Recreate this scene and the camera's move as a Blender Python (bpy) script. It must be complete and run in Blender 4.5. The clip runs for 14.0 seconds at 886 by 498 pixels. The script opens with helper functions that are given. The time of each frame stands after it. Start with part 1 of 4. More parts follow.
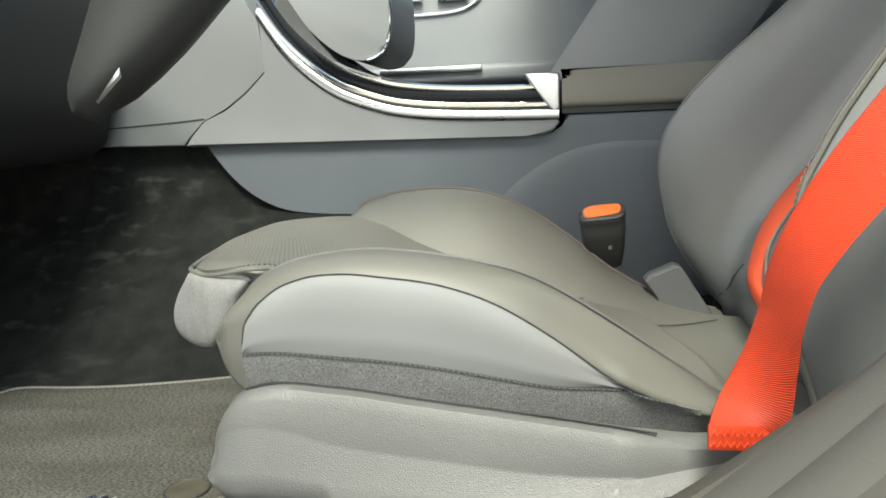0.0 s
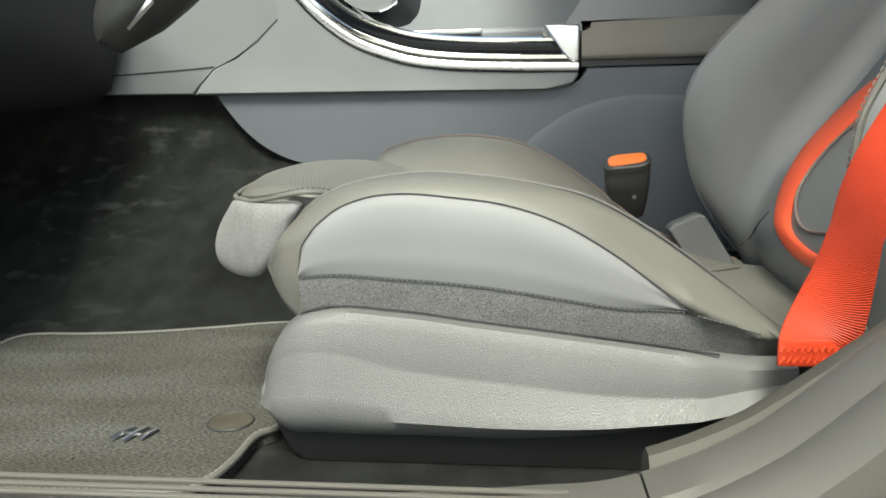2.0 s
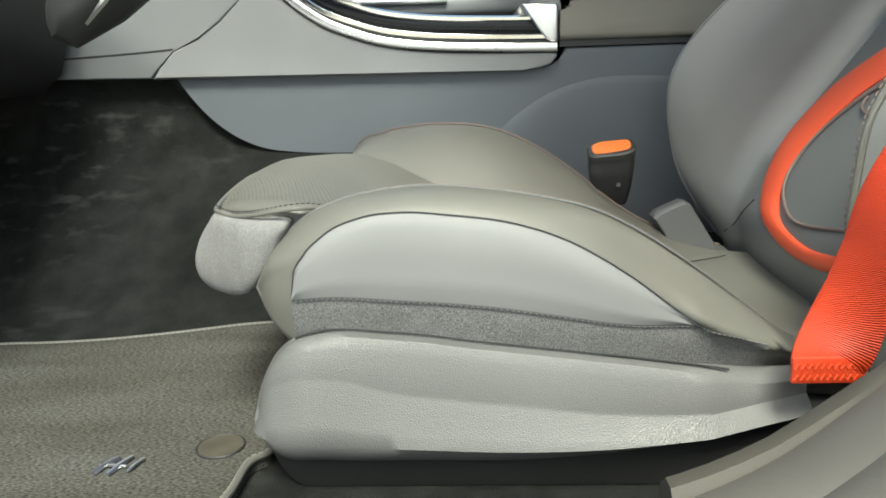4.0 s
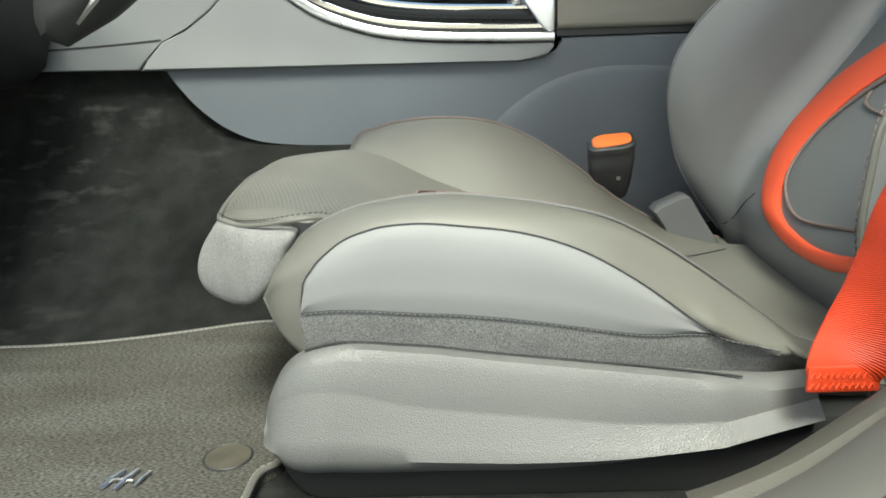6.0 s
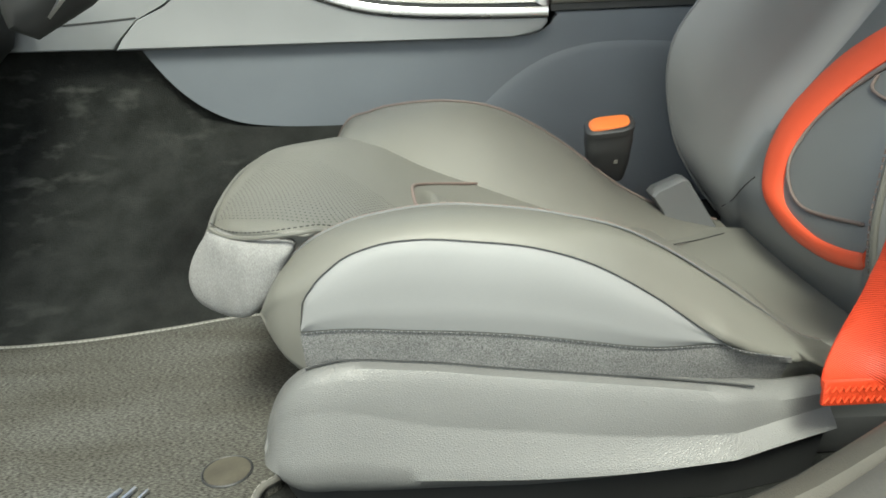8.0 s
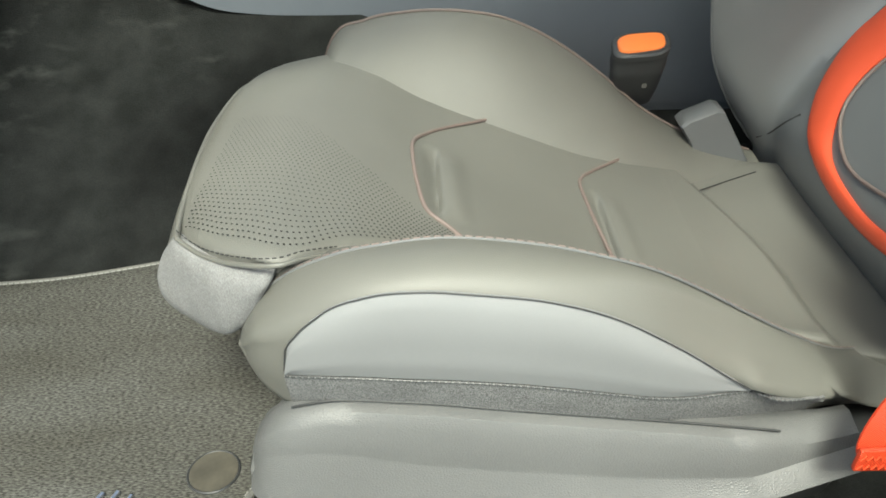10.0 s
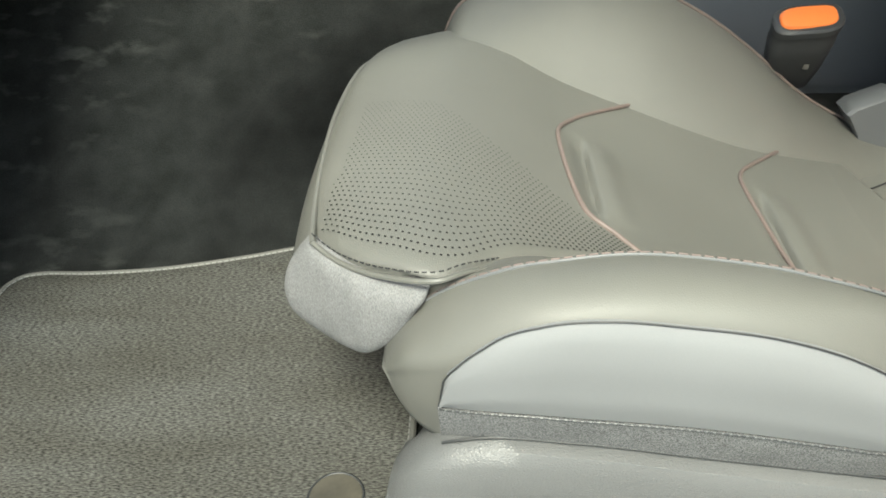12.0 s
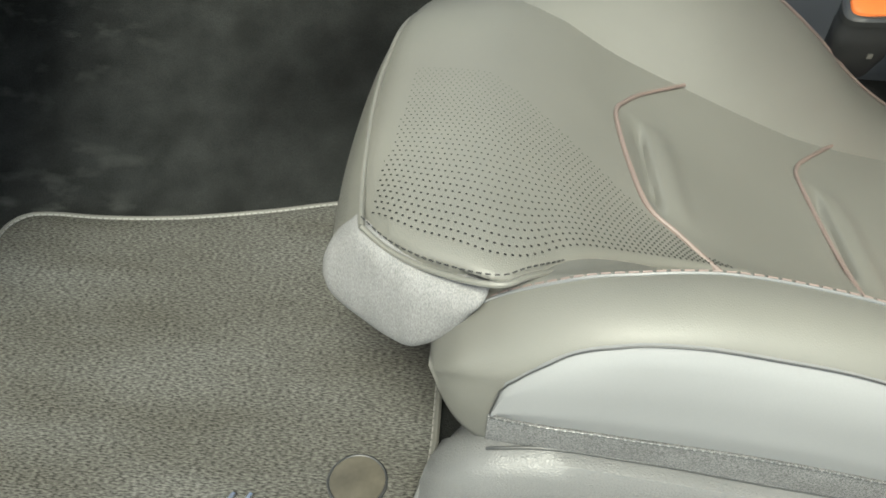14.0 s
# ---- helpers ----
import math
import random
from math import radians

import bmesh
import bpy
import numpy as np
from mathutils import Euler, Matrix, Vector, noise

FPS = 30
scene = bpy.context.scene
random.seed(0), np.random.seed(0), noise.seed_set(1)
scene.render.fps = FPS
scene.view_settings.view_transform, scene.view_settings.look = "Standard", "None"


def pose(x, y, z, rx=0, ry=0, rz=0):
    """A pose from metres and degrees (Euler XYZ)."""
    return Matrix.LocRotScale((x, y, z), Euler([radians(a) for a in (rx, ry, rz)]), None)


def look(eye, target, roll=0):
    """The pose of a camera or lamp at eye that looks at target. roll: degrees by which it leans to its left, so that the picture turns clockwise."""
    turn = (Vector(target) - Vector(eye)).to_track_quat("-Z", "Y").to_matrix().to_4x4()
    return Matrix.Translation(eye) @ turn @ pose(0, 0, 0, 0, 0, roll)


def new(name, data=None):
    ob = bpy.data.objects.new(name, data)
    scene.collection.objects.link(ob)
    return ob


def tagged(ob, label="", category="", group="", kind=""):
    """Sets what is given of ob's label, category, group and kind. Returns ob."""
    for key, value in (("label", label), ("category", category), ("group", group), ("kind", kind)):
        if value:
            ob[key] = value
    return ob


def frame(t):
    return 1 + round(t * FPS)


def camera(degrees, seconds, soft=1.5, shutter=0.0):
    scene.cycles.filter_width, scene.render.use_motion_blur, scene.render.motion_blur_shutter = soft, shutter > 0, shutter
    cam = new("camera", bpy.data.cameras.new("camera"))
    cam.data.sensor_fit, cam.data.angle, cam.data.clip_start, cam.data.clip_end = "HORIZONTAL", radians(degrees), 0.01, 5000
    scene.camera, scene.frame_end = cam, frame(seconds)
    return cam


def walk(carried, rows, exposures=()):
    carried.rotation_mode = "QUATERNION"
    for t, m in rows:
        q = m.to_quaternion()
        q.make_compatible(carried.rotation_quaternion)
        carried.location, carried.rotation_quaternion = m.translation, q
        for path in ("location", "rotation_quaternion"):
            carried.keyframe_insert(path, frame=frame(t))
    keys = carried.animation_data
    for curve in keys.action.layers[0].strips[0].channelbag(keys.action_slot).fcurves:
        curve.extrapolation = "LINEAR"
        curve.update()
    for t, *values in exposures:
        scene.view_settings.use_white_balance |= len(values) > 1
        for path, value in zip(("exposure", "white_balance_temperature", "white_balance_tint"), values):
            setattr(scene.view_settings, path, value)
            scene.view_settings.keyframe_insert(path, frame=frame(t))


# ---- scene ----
cam = camera(63.2, 14.0, soft=1.7)
# seconds, place in metres, turn in degrees
ROWS = [
    (0.0, 0.1447, -0.0375, 0.3127, 80.41, 2.26, 8.33),
    (0.5, 0.1042, -0.0564, 0.2578, 79.52, 1.13, 8.72),
    (1.0, 0.0852, -0.0502, 0.2609, 79.36, 1.38, 7.47),
    (1.5, 0.0824, -0.0492, 0.2644, 79.3, 1.18, 6.99),
    (2.0, 0.0709, -0.0483, 0.2661, 79.12, 1.25, 5.91),
    (2.5, 0.0596, -0.0426, 0.2682, 78.74, 1.31, 4.8),
    (3.0, 0.0523, -0.0362, 0.2805, 77.78, 1.54, 3.99),
    (5.5, 0.0184, 0.0086, 0.3251, 73.84, 1.81, 0.59),
    (6.0, 0.0154, -0.0003, 0.3272, 73.77, 2.02, 0.77),
    (6.5, 0.0023, 0.008, 0.3293, 73.61, 1.98, -0.61),
    (7.0, 0.0052, 0.0063, 0.3393, 72.97, 2.11, -0.39),
    (7.5, -0.0004, 0.0181, 0.3435, 72.3, 2.46, -0.87),
    (10.0, -0.0002, 0.1642, 0.4588, 54.9, 0.89, -0.46),
    (10.5, -0.0141, 0.216, 0.4325, 53.09, 1.51, 0.78),
    (11.0, -0.0163, 0.2192, 0.4409, 52.61, 2.23, 2.28),
    (11.5, -0.0312, 0.2261, 0.4425, 52.83, 2.37, 3.36),
    (12.0, -0.0683, 0.2308, 0.4355, 53.26, 2.37, 3.97),
    (12.5, -0.0851, 0.2387, 0.4113, 54.44, 1.93, 3.45),
    (13.0, -0.0931, 0.2419, 0.412, 53.17, 1.22, 3.9),
    (13.5, -0.1019, 0.2475, 0.411, 51.94, 0.92, 4.42),
    (14.0, -0.1099, 0.2688, 0.4392, 48.51, -1.57, 5.78),
]
walk(cam, [(t, pose(x, y, z, rx, ry, rz)) for t, x, y, z, rx, ry, rz in ROWS], [(0.0, 1.32, 6850, -3), (3.0, 1.32, 6800, -4), (7.5, 1.42, 6700, -6), (10.0, 1.41, 6700, -5), (14.0, 1.5, 6750, -5)])

# ---- light ----
world = bpy.data.worlds.new("sky")
scene.world = world
world.use_nodes = True
wn = world.node_tree
sky = wn.nodes.new("ShaderNodeTexSky")
sky.sky_type, sky.sun_disc = "NISHITA", False
sky.sun_elevation, sky.sun_rotation = radians(58), radians(190)
sky.air_density, sky.dust_density, sky.ozone_density = 1.0, 4.0, 0.6
wn.nodes["Background"].inputs["Strength"].default_value = 0.125
wn.links.new(sky.outputs["Color"], wn.nodes["Background"].inputs["Color"])
sun = new("sun", bpy.data.lights.new("sun", "SUN"))
sun.data.energy, sun.data.angle, sun.data.color = 2.2, radians(18), (1.0, 0.98, 0.94)
sun.matrix_world = look((0.06, -1.0, 1.58), (0, 0, 0))


# ---- materials ----
def surface(name, color, rough=0.5, metal=0.0, vary=0.12, grain=250.0, bump=0.15, stain=6.0, spec=0.5, coat=0.0,
            kind="noise", dist=0.0006, tint=None, stretch=(1, 1, 1), speck=None, dust=None):
    m = bpy.data.materials.new(name)
    m.use_nodes = True
    t = m.node_tree
    b = t.nodes["Principled BSDF"]
    co = t.nodes.new("ShaderNodeTexCoord")
    flow = t.nodes.new("ShaderNodeMapping")
    flow.inputs["Scale"].default_value = stretch
    t.links.new(co.outputs["Object"], flow.inputs["Vector"])
    big = t.nodes.new("ShaderNodeTexNoise")
    big.inputs["Scale"].default_value, big.inputs["Detail"].default_value = stain, 5
    t.links.new(flow.outputs["Vector"], big.inputs["Vector"])
    ramp = t.nodes.new("ShaderNodeMix")
    ramp.data_type = "RGBA"
    lo = [c * (1 - vary) for c in color]
    hi = [min(1, c * (1 + vary)) for c in (tint or color)]
    ramp.inputs["A"].default_value, ramp.inputs["B"].default_value = (*lo, 1), (*hi, 1)
    firm = t.nodes.new("ShaderNodeMapRange")
    firm.inputs["From Min"].default_value, firm.inputs["From Max"].default_value = 0.33, 0.67
    t.links.new(big.outputs["Fac"], firm.inputs["Value"])
    t.links.new(firm.outputs["Result"], ramp.inputs["Factor"])
    if kind == "voronoi":
        small = t.nodes.new("ShaderNodeTexVoronoi")
        small.inputs["Scale"].default_value = grain
        small.feature = "DISTANCE_TO_EDGE"
        height = small.outputs["Distance"]
    elif kind == "weave":
        small = t.nodes.new("ShaderNodeTexWave")
        small.inputs["Scale"].default_value = grain
        small.bands_direction = "DIAGONAL"
        small.inputs["Distortion"].default_value = 2.0
        height = small.outputs["Fac"]
    else:
        small = t.nodes.new("ShaderNodeTexNoise")
        small.inputs["Scale"].default_value, small.inputs["Detail"].default_value = grain, 3
        height = small.outputs["Fac"]
    t.links.new(flow.outputs["Vector"], small.inputs["Vector"])
    mixg = t.nodes.new("ShaderNodeMix")
    mixg.data_type, mixg.blend_type = "RGBA", "MULTIPLY"
    mixg.inputs["Factor"].default_value = min(0.6, vary * 1.5)
    t.links.new(ramp.outputs["Result"], mixg.inputs["A"])
    if speck is not None:
        mixg.inputs["Factor"].default_value = 1.0
        pile = t.nodes.new("ShaderNodeMapRange")
        pile.inputs["From Min"].default_value, pile.inputs["From Max"].default_value = 0.36, 0.64
        pile.inputs["To Min"].default_value, pile.inputs["To Max"].default_value = speck, 1.0
        t.links.new(height, pile.inputs["Value"])
        t.links.new(pile.outputs["Result"], mixg.inputs["B"])
    else:
        t.links.new(height, mixg.inputs["B"])
    t.links.new(ramp.outputs["Result"] if kind == "voronoi" else mixg.outputs["Result"], b.inputs["Base Color"])
    if dust is not None:
        spots = t.nodes.new("ShaderNodeTexNoise")
        spots.inputs["Scale"].default_value, spots.inputs["Detail"].default_value = 38, 4
        spread = t.nodes.new("ShaderNodeTexNoise")
        spread.inputs["Scale"].default_value, spread.inputs["Detail"].default_value = 5, 2
        smear = t.nodes.new("ShaderNodeMapping")
        smear.inputs["Scale"].default_value = (0.6, 1, 1.3)
        t.links.new(co.outputs["Object"], smear.inputs["Vector"])
        keep = []
        for n, lo_v, hi_v in ((spots, 0.55, 0.74), (spread, 0.42, 0.62)):
            t.links.new(smear.outputs["Vector"], n.inputs["Vector"])
            cut = t.nodes.new("ShaderNodeMapRange")
            cut.inputs["From Min"].default_value, cut.inputs["From Max"].default_value = lo_v, hi_v
            t.links.new(n.outputs["Fac"], cut.inputs["Value"])
            keep.append(cut)
        both = t.nodes.new("ShaderNodeMath")
        both.operation = "MULTIPLY"
        t.links.new(keep[0].outputs["Result"], both.inputs[0])
        t.links.new(keep[1].outputs["Result"], both.inputs[1])
        dusty = t.nodes.new("ShaderNodeMix")
        dusty.data_type = "RGBA"
        t.links.new(both.outputs["Value"], dusty.inputs["Factor"])
        t.links.new(mixg.outputs["Result"], dusty.inputs["A"])
        dusty.inputs["B"].default_value = (*dust, 1)
        t.links.new(dusty.outputs["Result"], b.inputs["Base Color"])
    rr = t.nodes.new("ShaderNodeMapRange")
    rr.inputs["To Min"].default_value, rr.inputs["To Max"].default_value = max(0.02, rough - 0.07), min(1, rough + 0.07)
    t.links.new(big.outputs["Fac"], rr.inputs["Value"])
    t.links.new(rr.outputs["Result"], b.inputs["Roughness"])
    b.inputs["Metallic"].default_value = metal
    b.inputs["Specular IOR Level"].default_value = spec
    b.inputs["Coat Weight"].default_value = coat
    if bump > 0:
        bp = t.nodes.new("ShaderNodeBump")
        bp.inputs["Strength"].default_value, bp.inputs["Distance"].default_value = bump, dist
        t.links.new(height, bp.inputs["Height"])
        t.links.new(bp.outputs["Normal"], b.inputs["Normal"])
    return m


LEATHER = surface("seat_leather", (0.124, 0.122, 0.109), 0.49, vary=0.09, grain=800, bump=0.35, kind="voronoi", dist=0.0004)
LEATHER_DARK = surface("dark_leather", (0.125, 0.129, 0.131), 0.34, vary=0.10, grain=900, bump=0.2, kind="voronoi", dist=0.0004, spec=0.75)
PANEL = surface("side_panel_vinyl", (0.198, 0.201, 0.204), 0.6, vary=0.05, grain=1200, bump=0.12, dist=0.0003, spec=0.35)
FABRIC = surface("grey_fabric", (0.225, 0.223, 0.222), 0.92, vary=0.08, grain=1300, bump=0.5, dist=0.0010, stain=60, speck=0.62, stretch=(1.6, 1, 0.45))
KNIT = surface("heathered_strip", (0.20, 0.20, 0.20), 0.9, vary=0.10, grain=1150, bump=0.6, dist=0.0008, stain=40, speck=0.3)
PLASTIC = surface("grained_plastic", (0.122, 0.123, 0.122), 0.45, vary=0.1, grain=600, bump=0.6, kind="voronoi", dist=0.0008, stretch=(0.8, 1, 1.25), spec=0.55)
BROWN = surface("sill_plastic", (0.060, 0.056, 0.047), 0.55, vary=0.1, grain=600, bump=0.4, kind="voronoi", dist=0.0007, spec=0.35)
CONSOLE = surface("soft_plastic", (0.205, 0.214, 0.226), 0.5, vary=0.05, grain=1100, bump=0.15, dist=0.0003)
SLATE = surface("slate_plastic", (0.112, 0.126, 0.147), 0.55, vary=0.06, grain=900, bump=0.25, dist=0.0004)
ARM = surface("armrest_leather", (0.21, 0.198, 0.175), 0.5, vary=0.07, grain=800, bump=0.2, kind="voronoi", dist=0.0004)
CARPET = surface("black_carpet", (0.017, 0.0180, 0.0173), 0.97, vary=0.16, grain=800, bump=0.8, stain=26, dist=0.0015, spec=0.05, tint=(0.021, 0.0221, 0.0214), speck=0.7, dust=(0.050, 0.052, 0.049))
MATTED = surface("mat_carpet", (0.140, 0.135, 0.116), 0.95, vary=0.38, grain=620, bump=0.6, stain=11, dist=0.0012, spec=0.0, tint=(0.090, 0.089, 0.082), stretch=(0.45, 1.5, 1), speck=0.28)
BINDING = surface("mat_binding", (0.115, 0.112, 0.102), 0.6, vary=0.1, grain=900, bump=0.4)
DOOR = surface("door_lining", (0.20, 0.213, 0.23), 0.5, vary=0.06, grain=900, bump=0.2, dist=0.0004)
BLACK = surface("black_plastic", (0.03, 0.031, 0.032), 0.5, vary=0.1, grain=700, bump=0.2)
GLOSS = surface("piano_black", (0.006, 0.007, 0.009), 0.12, vary=0.05, bump=0.0, spec=0.25)
CHROME = surface("satin_chrome", (0.82, 0.82, 0.83), 0.16, metal=1.0, vary=0.03, bump=0.0)
SATIN = surface("brushed_silver", (0.72, 0.72, 0.74), 0.28, metal=1.0, vary=0.04, bump=0.0)
ORANGE = surface("orange_button", (0.85, 0.21, 0.05), 0.4, vary=0.06, grain=300, bump=0.05)
RED = surface("orange_leather", (0.70, 0.09, 0.035), 0.42, vary=0.08, grain=800, bump=0.2, kind="voronoi", dist=0.0004)
WEB = surface("belt_webbing", (0.64, 0.056, 0.017), 0.5, vary=0.25, grain=380, bump=0.9, kind="weave", dist=0.0006)
WHITE = surface("white_paint", (0.26, 0.26, 0.255), 0.2, vary=0.03, bump=0.0, coat=0.5)
SEAL = surface("grey_rubber", (0.088, 0.084, 0.075), 0.55, vary=0.06, grain=600, bump=0.3)
THREAD = surface("dark_thread", (0.03, 0.03, 0.03), 0.8, vary=0.2, bump=0.0)
PINK = surface("rose_piping", (0.165, 0.127, 0.114), 0.5, vary=0.08, grain=800, bump=0.2)
SEAT_DARK = surface("charcoal_leather", (0.035, 0.036, 0.037), 0.45, vary=0.08, grain=800, bump=0.2, kind="voronoi", dist=0.0004)
RIB = surface("cream_rib", (0.115, 0.110, 0.097), 0.4, vary=0.05, grain=500, bump=0.1)
COVER = surface("pale_cover", (0.13, 0.134, 0.138), 0.4, vary=0.05, grain=600, bump=0.2)
FASTENER = surface("brown_plastic", (0.075, 0.068, 0.052), 0.35, vary=0.2, grain=300, bump=0.1, stain=60)
GREYPIPE = surface("grey_piping", (0.22, 0.215, 0.20), 0.5, vary=0.08, grain=800, bump=0.2)
HOLE = surface("perforation", (0.012, 0.012, 0.011), 0.9, vary=0.1, bump=0.0)
# ground out of view, made pale so it bounces light onto the seat side
GROUND = surface("pale_bounce_ground", (0.46, 0.46, 0.45), 0.6, vary=0.12, grain=60, bump=0.2, stain=1.5)
UNSEEN_ROOF = surface("unseen_roof_cloth", (0.45, 0.45, 0.43), 0.9, vary=0.05, grain=600, bump=0.3)
TAG = surface("white_print", (0.7, 0.7, 0.7), 0.5, vary=0.03, bump=0.0)


# ---- mesh helpers ----
def part(name, bm, material, parent=None, label="", smooth=True):
    bmesh.ops.recalc_face_normals(bm, faces=bm.faces)
    me = bpy.data.meshes.new(name)
    bm.to_mesh(me)
    bm.free()
    me.materials.append(material)
    if smooth:
        me.polygons.foreach_set("use_smooth", [True] * len(me.polygons))
        me.set_sharp_from_angle(angle=radians(42))
    ob = new(name, me)
    if parent:
        ob.parent = parent
    if label:
        tagged(ob, label)
    return ob


def thing(name, at, label, category, group="", kind=""):
    ob = new(name)
    ob.location = at
    ob.empty_display_size = 0.05
    return tagged(ob, label, category, group, kind)


def under(parent, ob):
    """Hangs a mesh made in world coordinates under a thing that stands elsewhere."""
    ob.parent = parent
    ob.matrix_parent_inverse = Matrix.Translation(-Vector(parent.location))
    return ob


def piece(name, bm, material, top, label="", smooth=True):
    return under(top, part(name, bm, material, None, label, smooth))


def sub(name, bm, material, above, label="", smooth=True):
    ob = part(name, bm, material, None, label, smooth)
    ob.parent = above
    ob.matrix_parent_inverse = Matrix.Identity(4)
    return ob


def curve(table):
    """A smooth function through rows of (x, value)."""
    xs, ys = np.array([r[0] for r in table], float), np.array([r[1] for r in table], float)
    slope = np.gradient(ys, xs)

    def at(x):
        x = min(max(x, xs[0]), xs[-1])
        i = int(min(np.searchsorted(xs, x, "right") - 1, len(xs) - 2))
        h = xs[i + 1] - xs[i]
        s = (x - xs[i]) / h
        return float((2 * s**3 - 3 * s**2 + 1) * ys[i] + (s**3 - 2 * s**2 + s) * h * slope[i]
                     + (3 * s**2 - 2 * s**3) * ys[i + 1] + (s**3 - s**2) * h * slope[i + 1])
    return at


def spline(points, n=8, closed=False):
    """Points on a smooth line through the given ones."""
    p = [Vector(q) for q in points]
    k = len(p)
    out = []
    for i in range(k if closed else k - 1):
        if closed:
            a, b, c, d = p[i - 1], p[i], p[(i + 1) % k], p[(i + 2) % k]
        else:
            a, b, c, d = p[max(i - 1, 0)], p[i], p[i + 1], p[min(i + 2, k - 1)]
        for j in range(n):
            s = j / n
            out.append(0.5 * ((2 * b) + (c - a) * s + (2 * a - 5 * b + 4 * c - d) * s * s + (3 * b - a - 3 * c + d) * s**3))
    if not closed:
        out.append(p[-1])
    return out


def loft(rings, closed=True, caps=True, bm=None):
    bm = bm or bmesh.new()
    rows = [[bm.verts.new(v) for v in r] for r in rings]
    n = len(rows[0])
    for a, b in zip(rows, rows[1:]):
        for i in range(n if closed else n - 1):
            j = (i + 1) % n
            bm.faces.new((a[i], a[j], b[j], b[i]))
    if caps and closed:
        bm.faces.new(rows[0])
        bm.faces.new(rows[-1])
    return bm


def tube(points, r, n=8, bm=None, closed=False):
    pts = [Vector(p) for p in points]
    rings = []
    for i, p in enumerate(pts):
        a = pts[i - 1] if i else (pts[-1] if closed else p)
        b = pts[(i + 1) % len(pts)] if (i < len(pts) - 1 or closed) else p
        d = (b - a).normalized()
        side = d.cross(Vector((0.31, 0.47, 0.83))).normalized()
        up = side.cross(d)
        rings.append([p + r * (math.cos(2 * math.pi * k / n) * side + math.sin(2 * math.pi * k / n) * up) for k in range(n)])
    if closed:
        rings.append(rings[0])
    return loft(rings, True, not closed, bm)


def block(x0, x1, y0, y1, z0, z1, r=0.004, seg=2, bm=None):
    own = bmesh.new()
    bmesh.ops.create_cube(own, size=1)
    for v in own.verts:
        v.co = Vector(((x0 + x1) / 2 + v.co.x * (x1 - x0), (y0 + y1) / 2 + v.co.y * (y1 - y0), (z0 + z1) / 2 + v.co.z * (z1 - z0)))
    if r:
        bmesh.ops.bevel(own, geom=own.edges[:], offset=r, segments=seg, affect="EDGES", profile=0.5)
    return own


def prism(outline, y0, y1, r=0.0, seg=3):
    """A solid with an outline of (x, z), from y0 to y1."""
    bm = bmesh.new()
    a = [bm.verts.new((x, y0, z)) for x, z in outline]
    b = [bm.verts.new((x, y1, z)) for x, z in outline]
    n = len(a)
    f0, f1 = bm.faces.new(a), bm.faces.new(b)
    for i in range(n):
        bm.faces.new((a[i], a[(i + 1) % n], b[(i + 1) % n], b[i]))
    if r:
        rim = list(f0.edges) + list(f1.edges)
        bmesh.ops.bevel(bm, geom=rim, offset=r, segments=seg, affect="EDGES", profile=0.5)
    return bm


def shell(top, depth, n_u, n_v):
    """A sheet top(i, j) of n_u by n_v points with the given thickness, all edges closed. depth: a vector."""
    bm = bmesh.new()
    d = Vector(depth)
    f = [[bm.verts.new(top(i, j)) for j in range(n_v)] for i in range(n_u)]
    g = [[bm.verts.new(Vector(top(i, j)) + d) for j in range(n_v)] for i in range(n_u)]
    for i in range(n_u - 1):
        for j in range(n_v - 1):
            bm.faces.new((f[i][j], f[i + 1][j], f[i + 1][j + 1], f[i][j + 1]))
            bm.faces.new((g[i][j], g[i][j + 1], g[i + 1][j + 1], g[i + 1][j]))
    for i in range(n_u - 1):
        bm.faces.new((f[i][0], g[i][0], g[i + 1][0], f[i + 1][0]))
        bm.faces.new((f[i][-1], f[i + 1][-1], g[i + 1][-1], g[i][-1]))
    for j in range(n_v - 1):
        bm.faces.new((f[0][j], f[0][j + 1], g[0][j + 1], g[0][j]))
        bm.faces.new((f[-1][j], g[-1][j], g[-1][j + 1], f[-1][j + 1]))
    return bm


def dashes(points, step, length, r, bm=None):
    """Sewn stitches along a line."""
    bm = bm or bmesh.new()
    pts = [Vector(p) for p in points]
    acc, nxt = 0.0, 0.0
    for a, b in zip(pts, pts[1:]):
        seg = (b - a).length
        while seg and nxt < acc + seg:
            q = a + (b - a) * ((nxt - acc) / seg)
            d = (b - a).normalized()
            tube([q - d * length / 2, q + d * length / 2], r, 5, bm)
            nxt += step
        acc += seg
    return bm


# ---- setting ----
# unseen ground that acts as a reflector below the door opening
tagged(part("ground", block(-40, 40, -40, 40, -0.45, -0.35, 0), GROUND, None, "unseen ground outside the car, pale to bounce light"), kind="structure", category="ground")
tagged(part("floor", block(-1.1, 1.7, 0.31, 1.95, -0.05, -0.012, 0), CARPET, None, "black carpeted car floor"), kind="structure", category="floor")
tagged(part("wall_front", block(-1.14, -1.1, 0.31, 1.95, -0.05, 0.62, 0), CARPET, None, "black carpeted bulkhead of the footwell"), kind="structure", category="wall")
tagged(part("wall_rear", block(1.7, 1.74, 0.31, 1.95, -0.05, 1.0, 0), SLATE, None, "dark rear bulkhead of the cabin"), kind="structure", category="wall")
# roof slab out of view, its edges set to shade the far side of the seat
tagged(part("ceiling", block(0.08, 1.74, 0.31, 1.95, 0.98, 1.02, 0.01), UNSEEN_ROOF, None, "unseen roof slab added to shade the cabin"), kind="structure", category="ceiling")

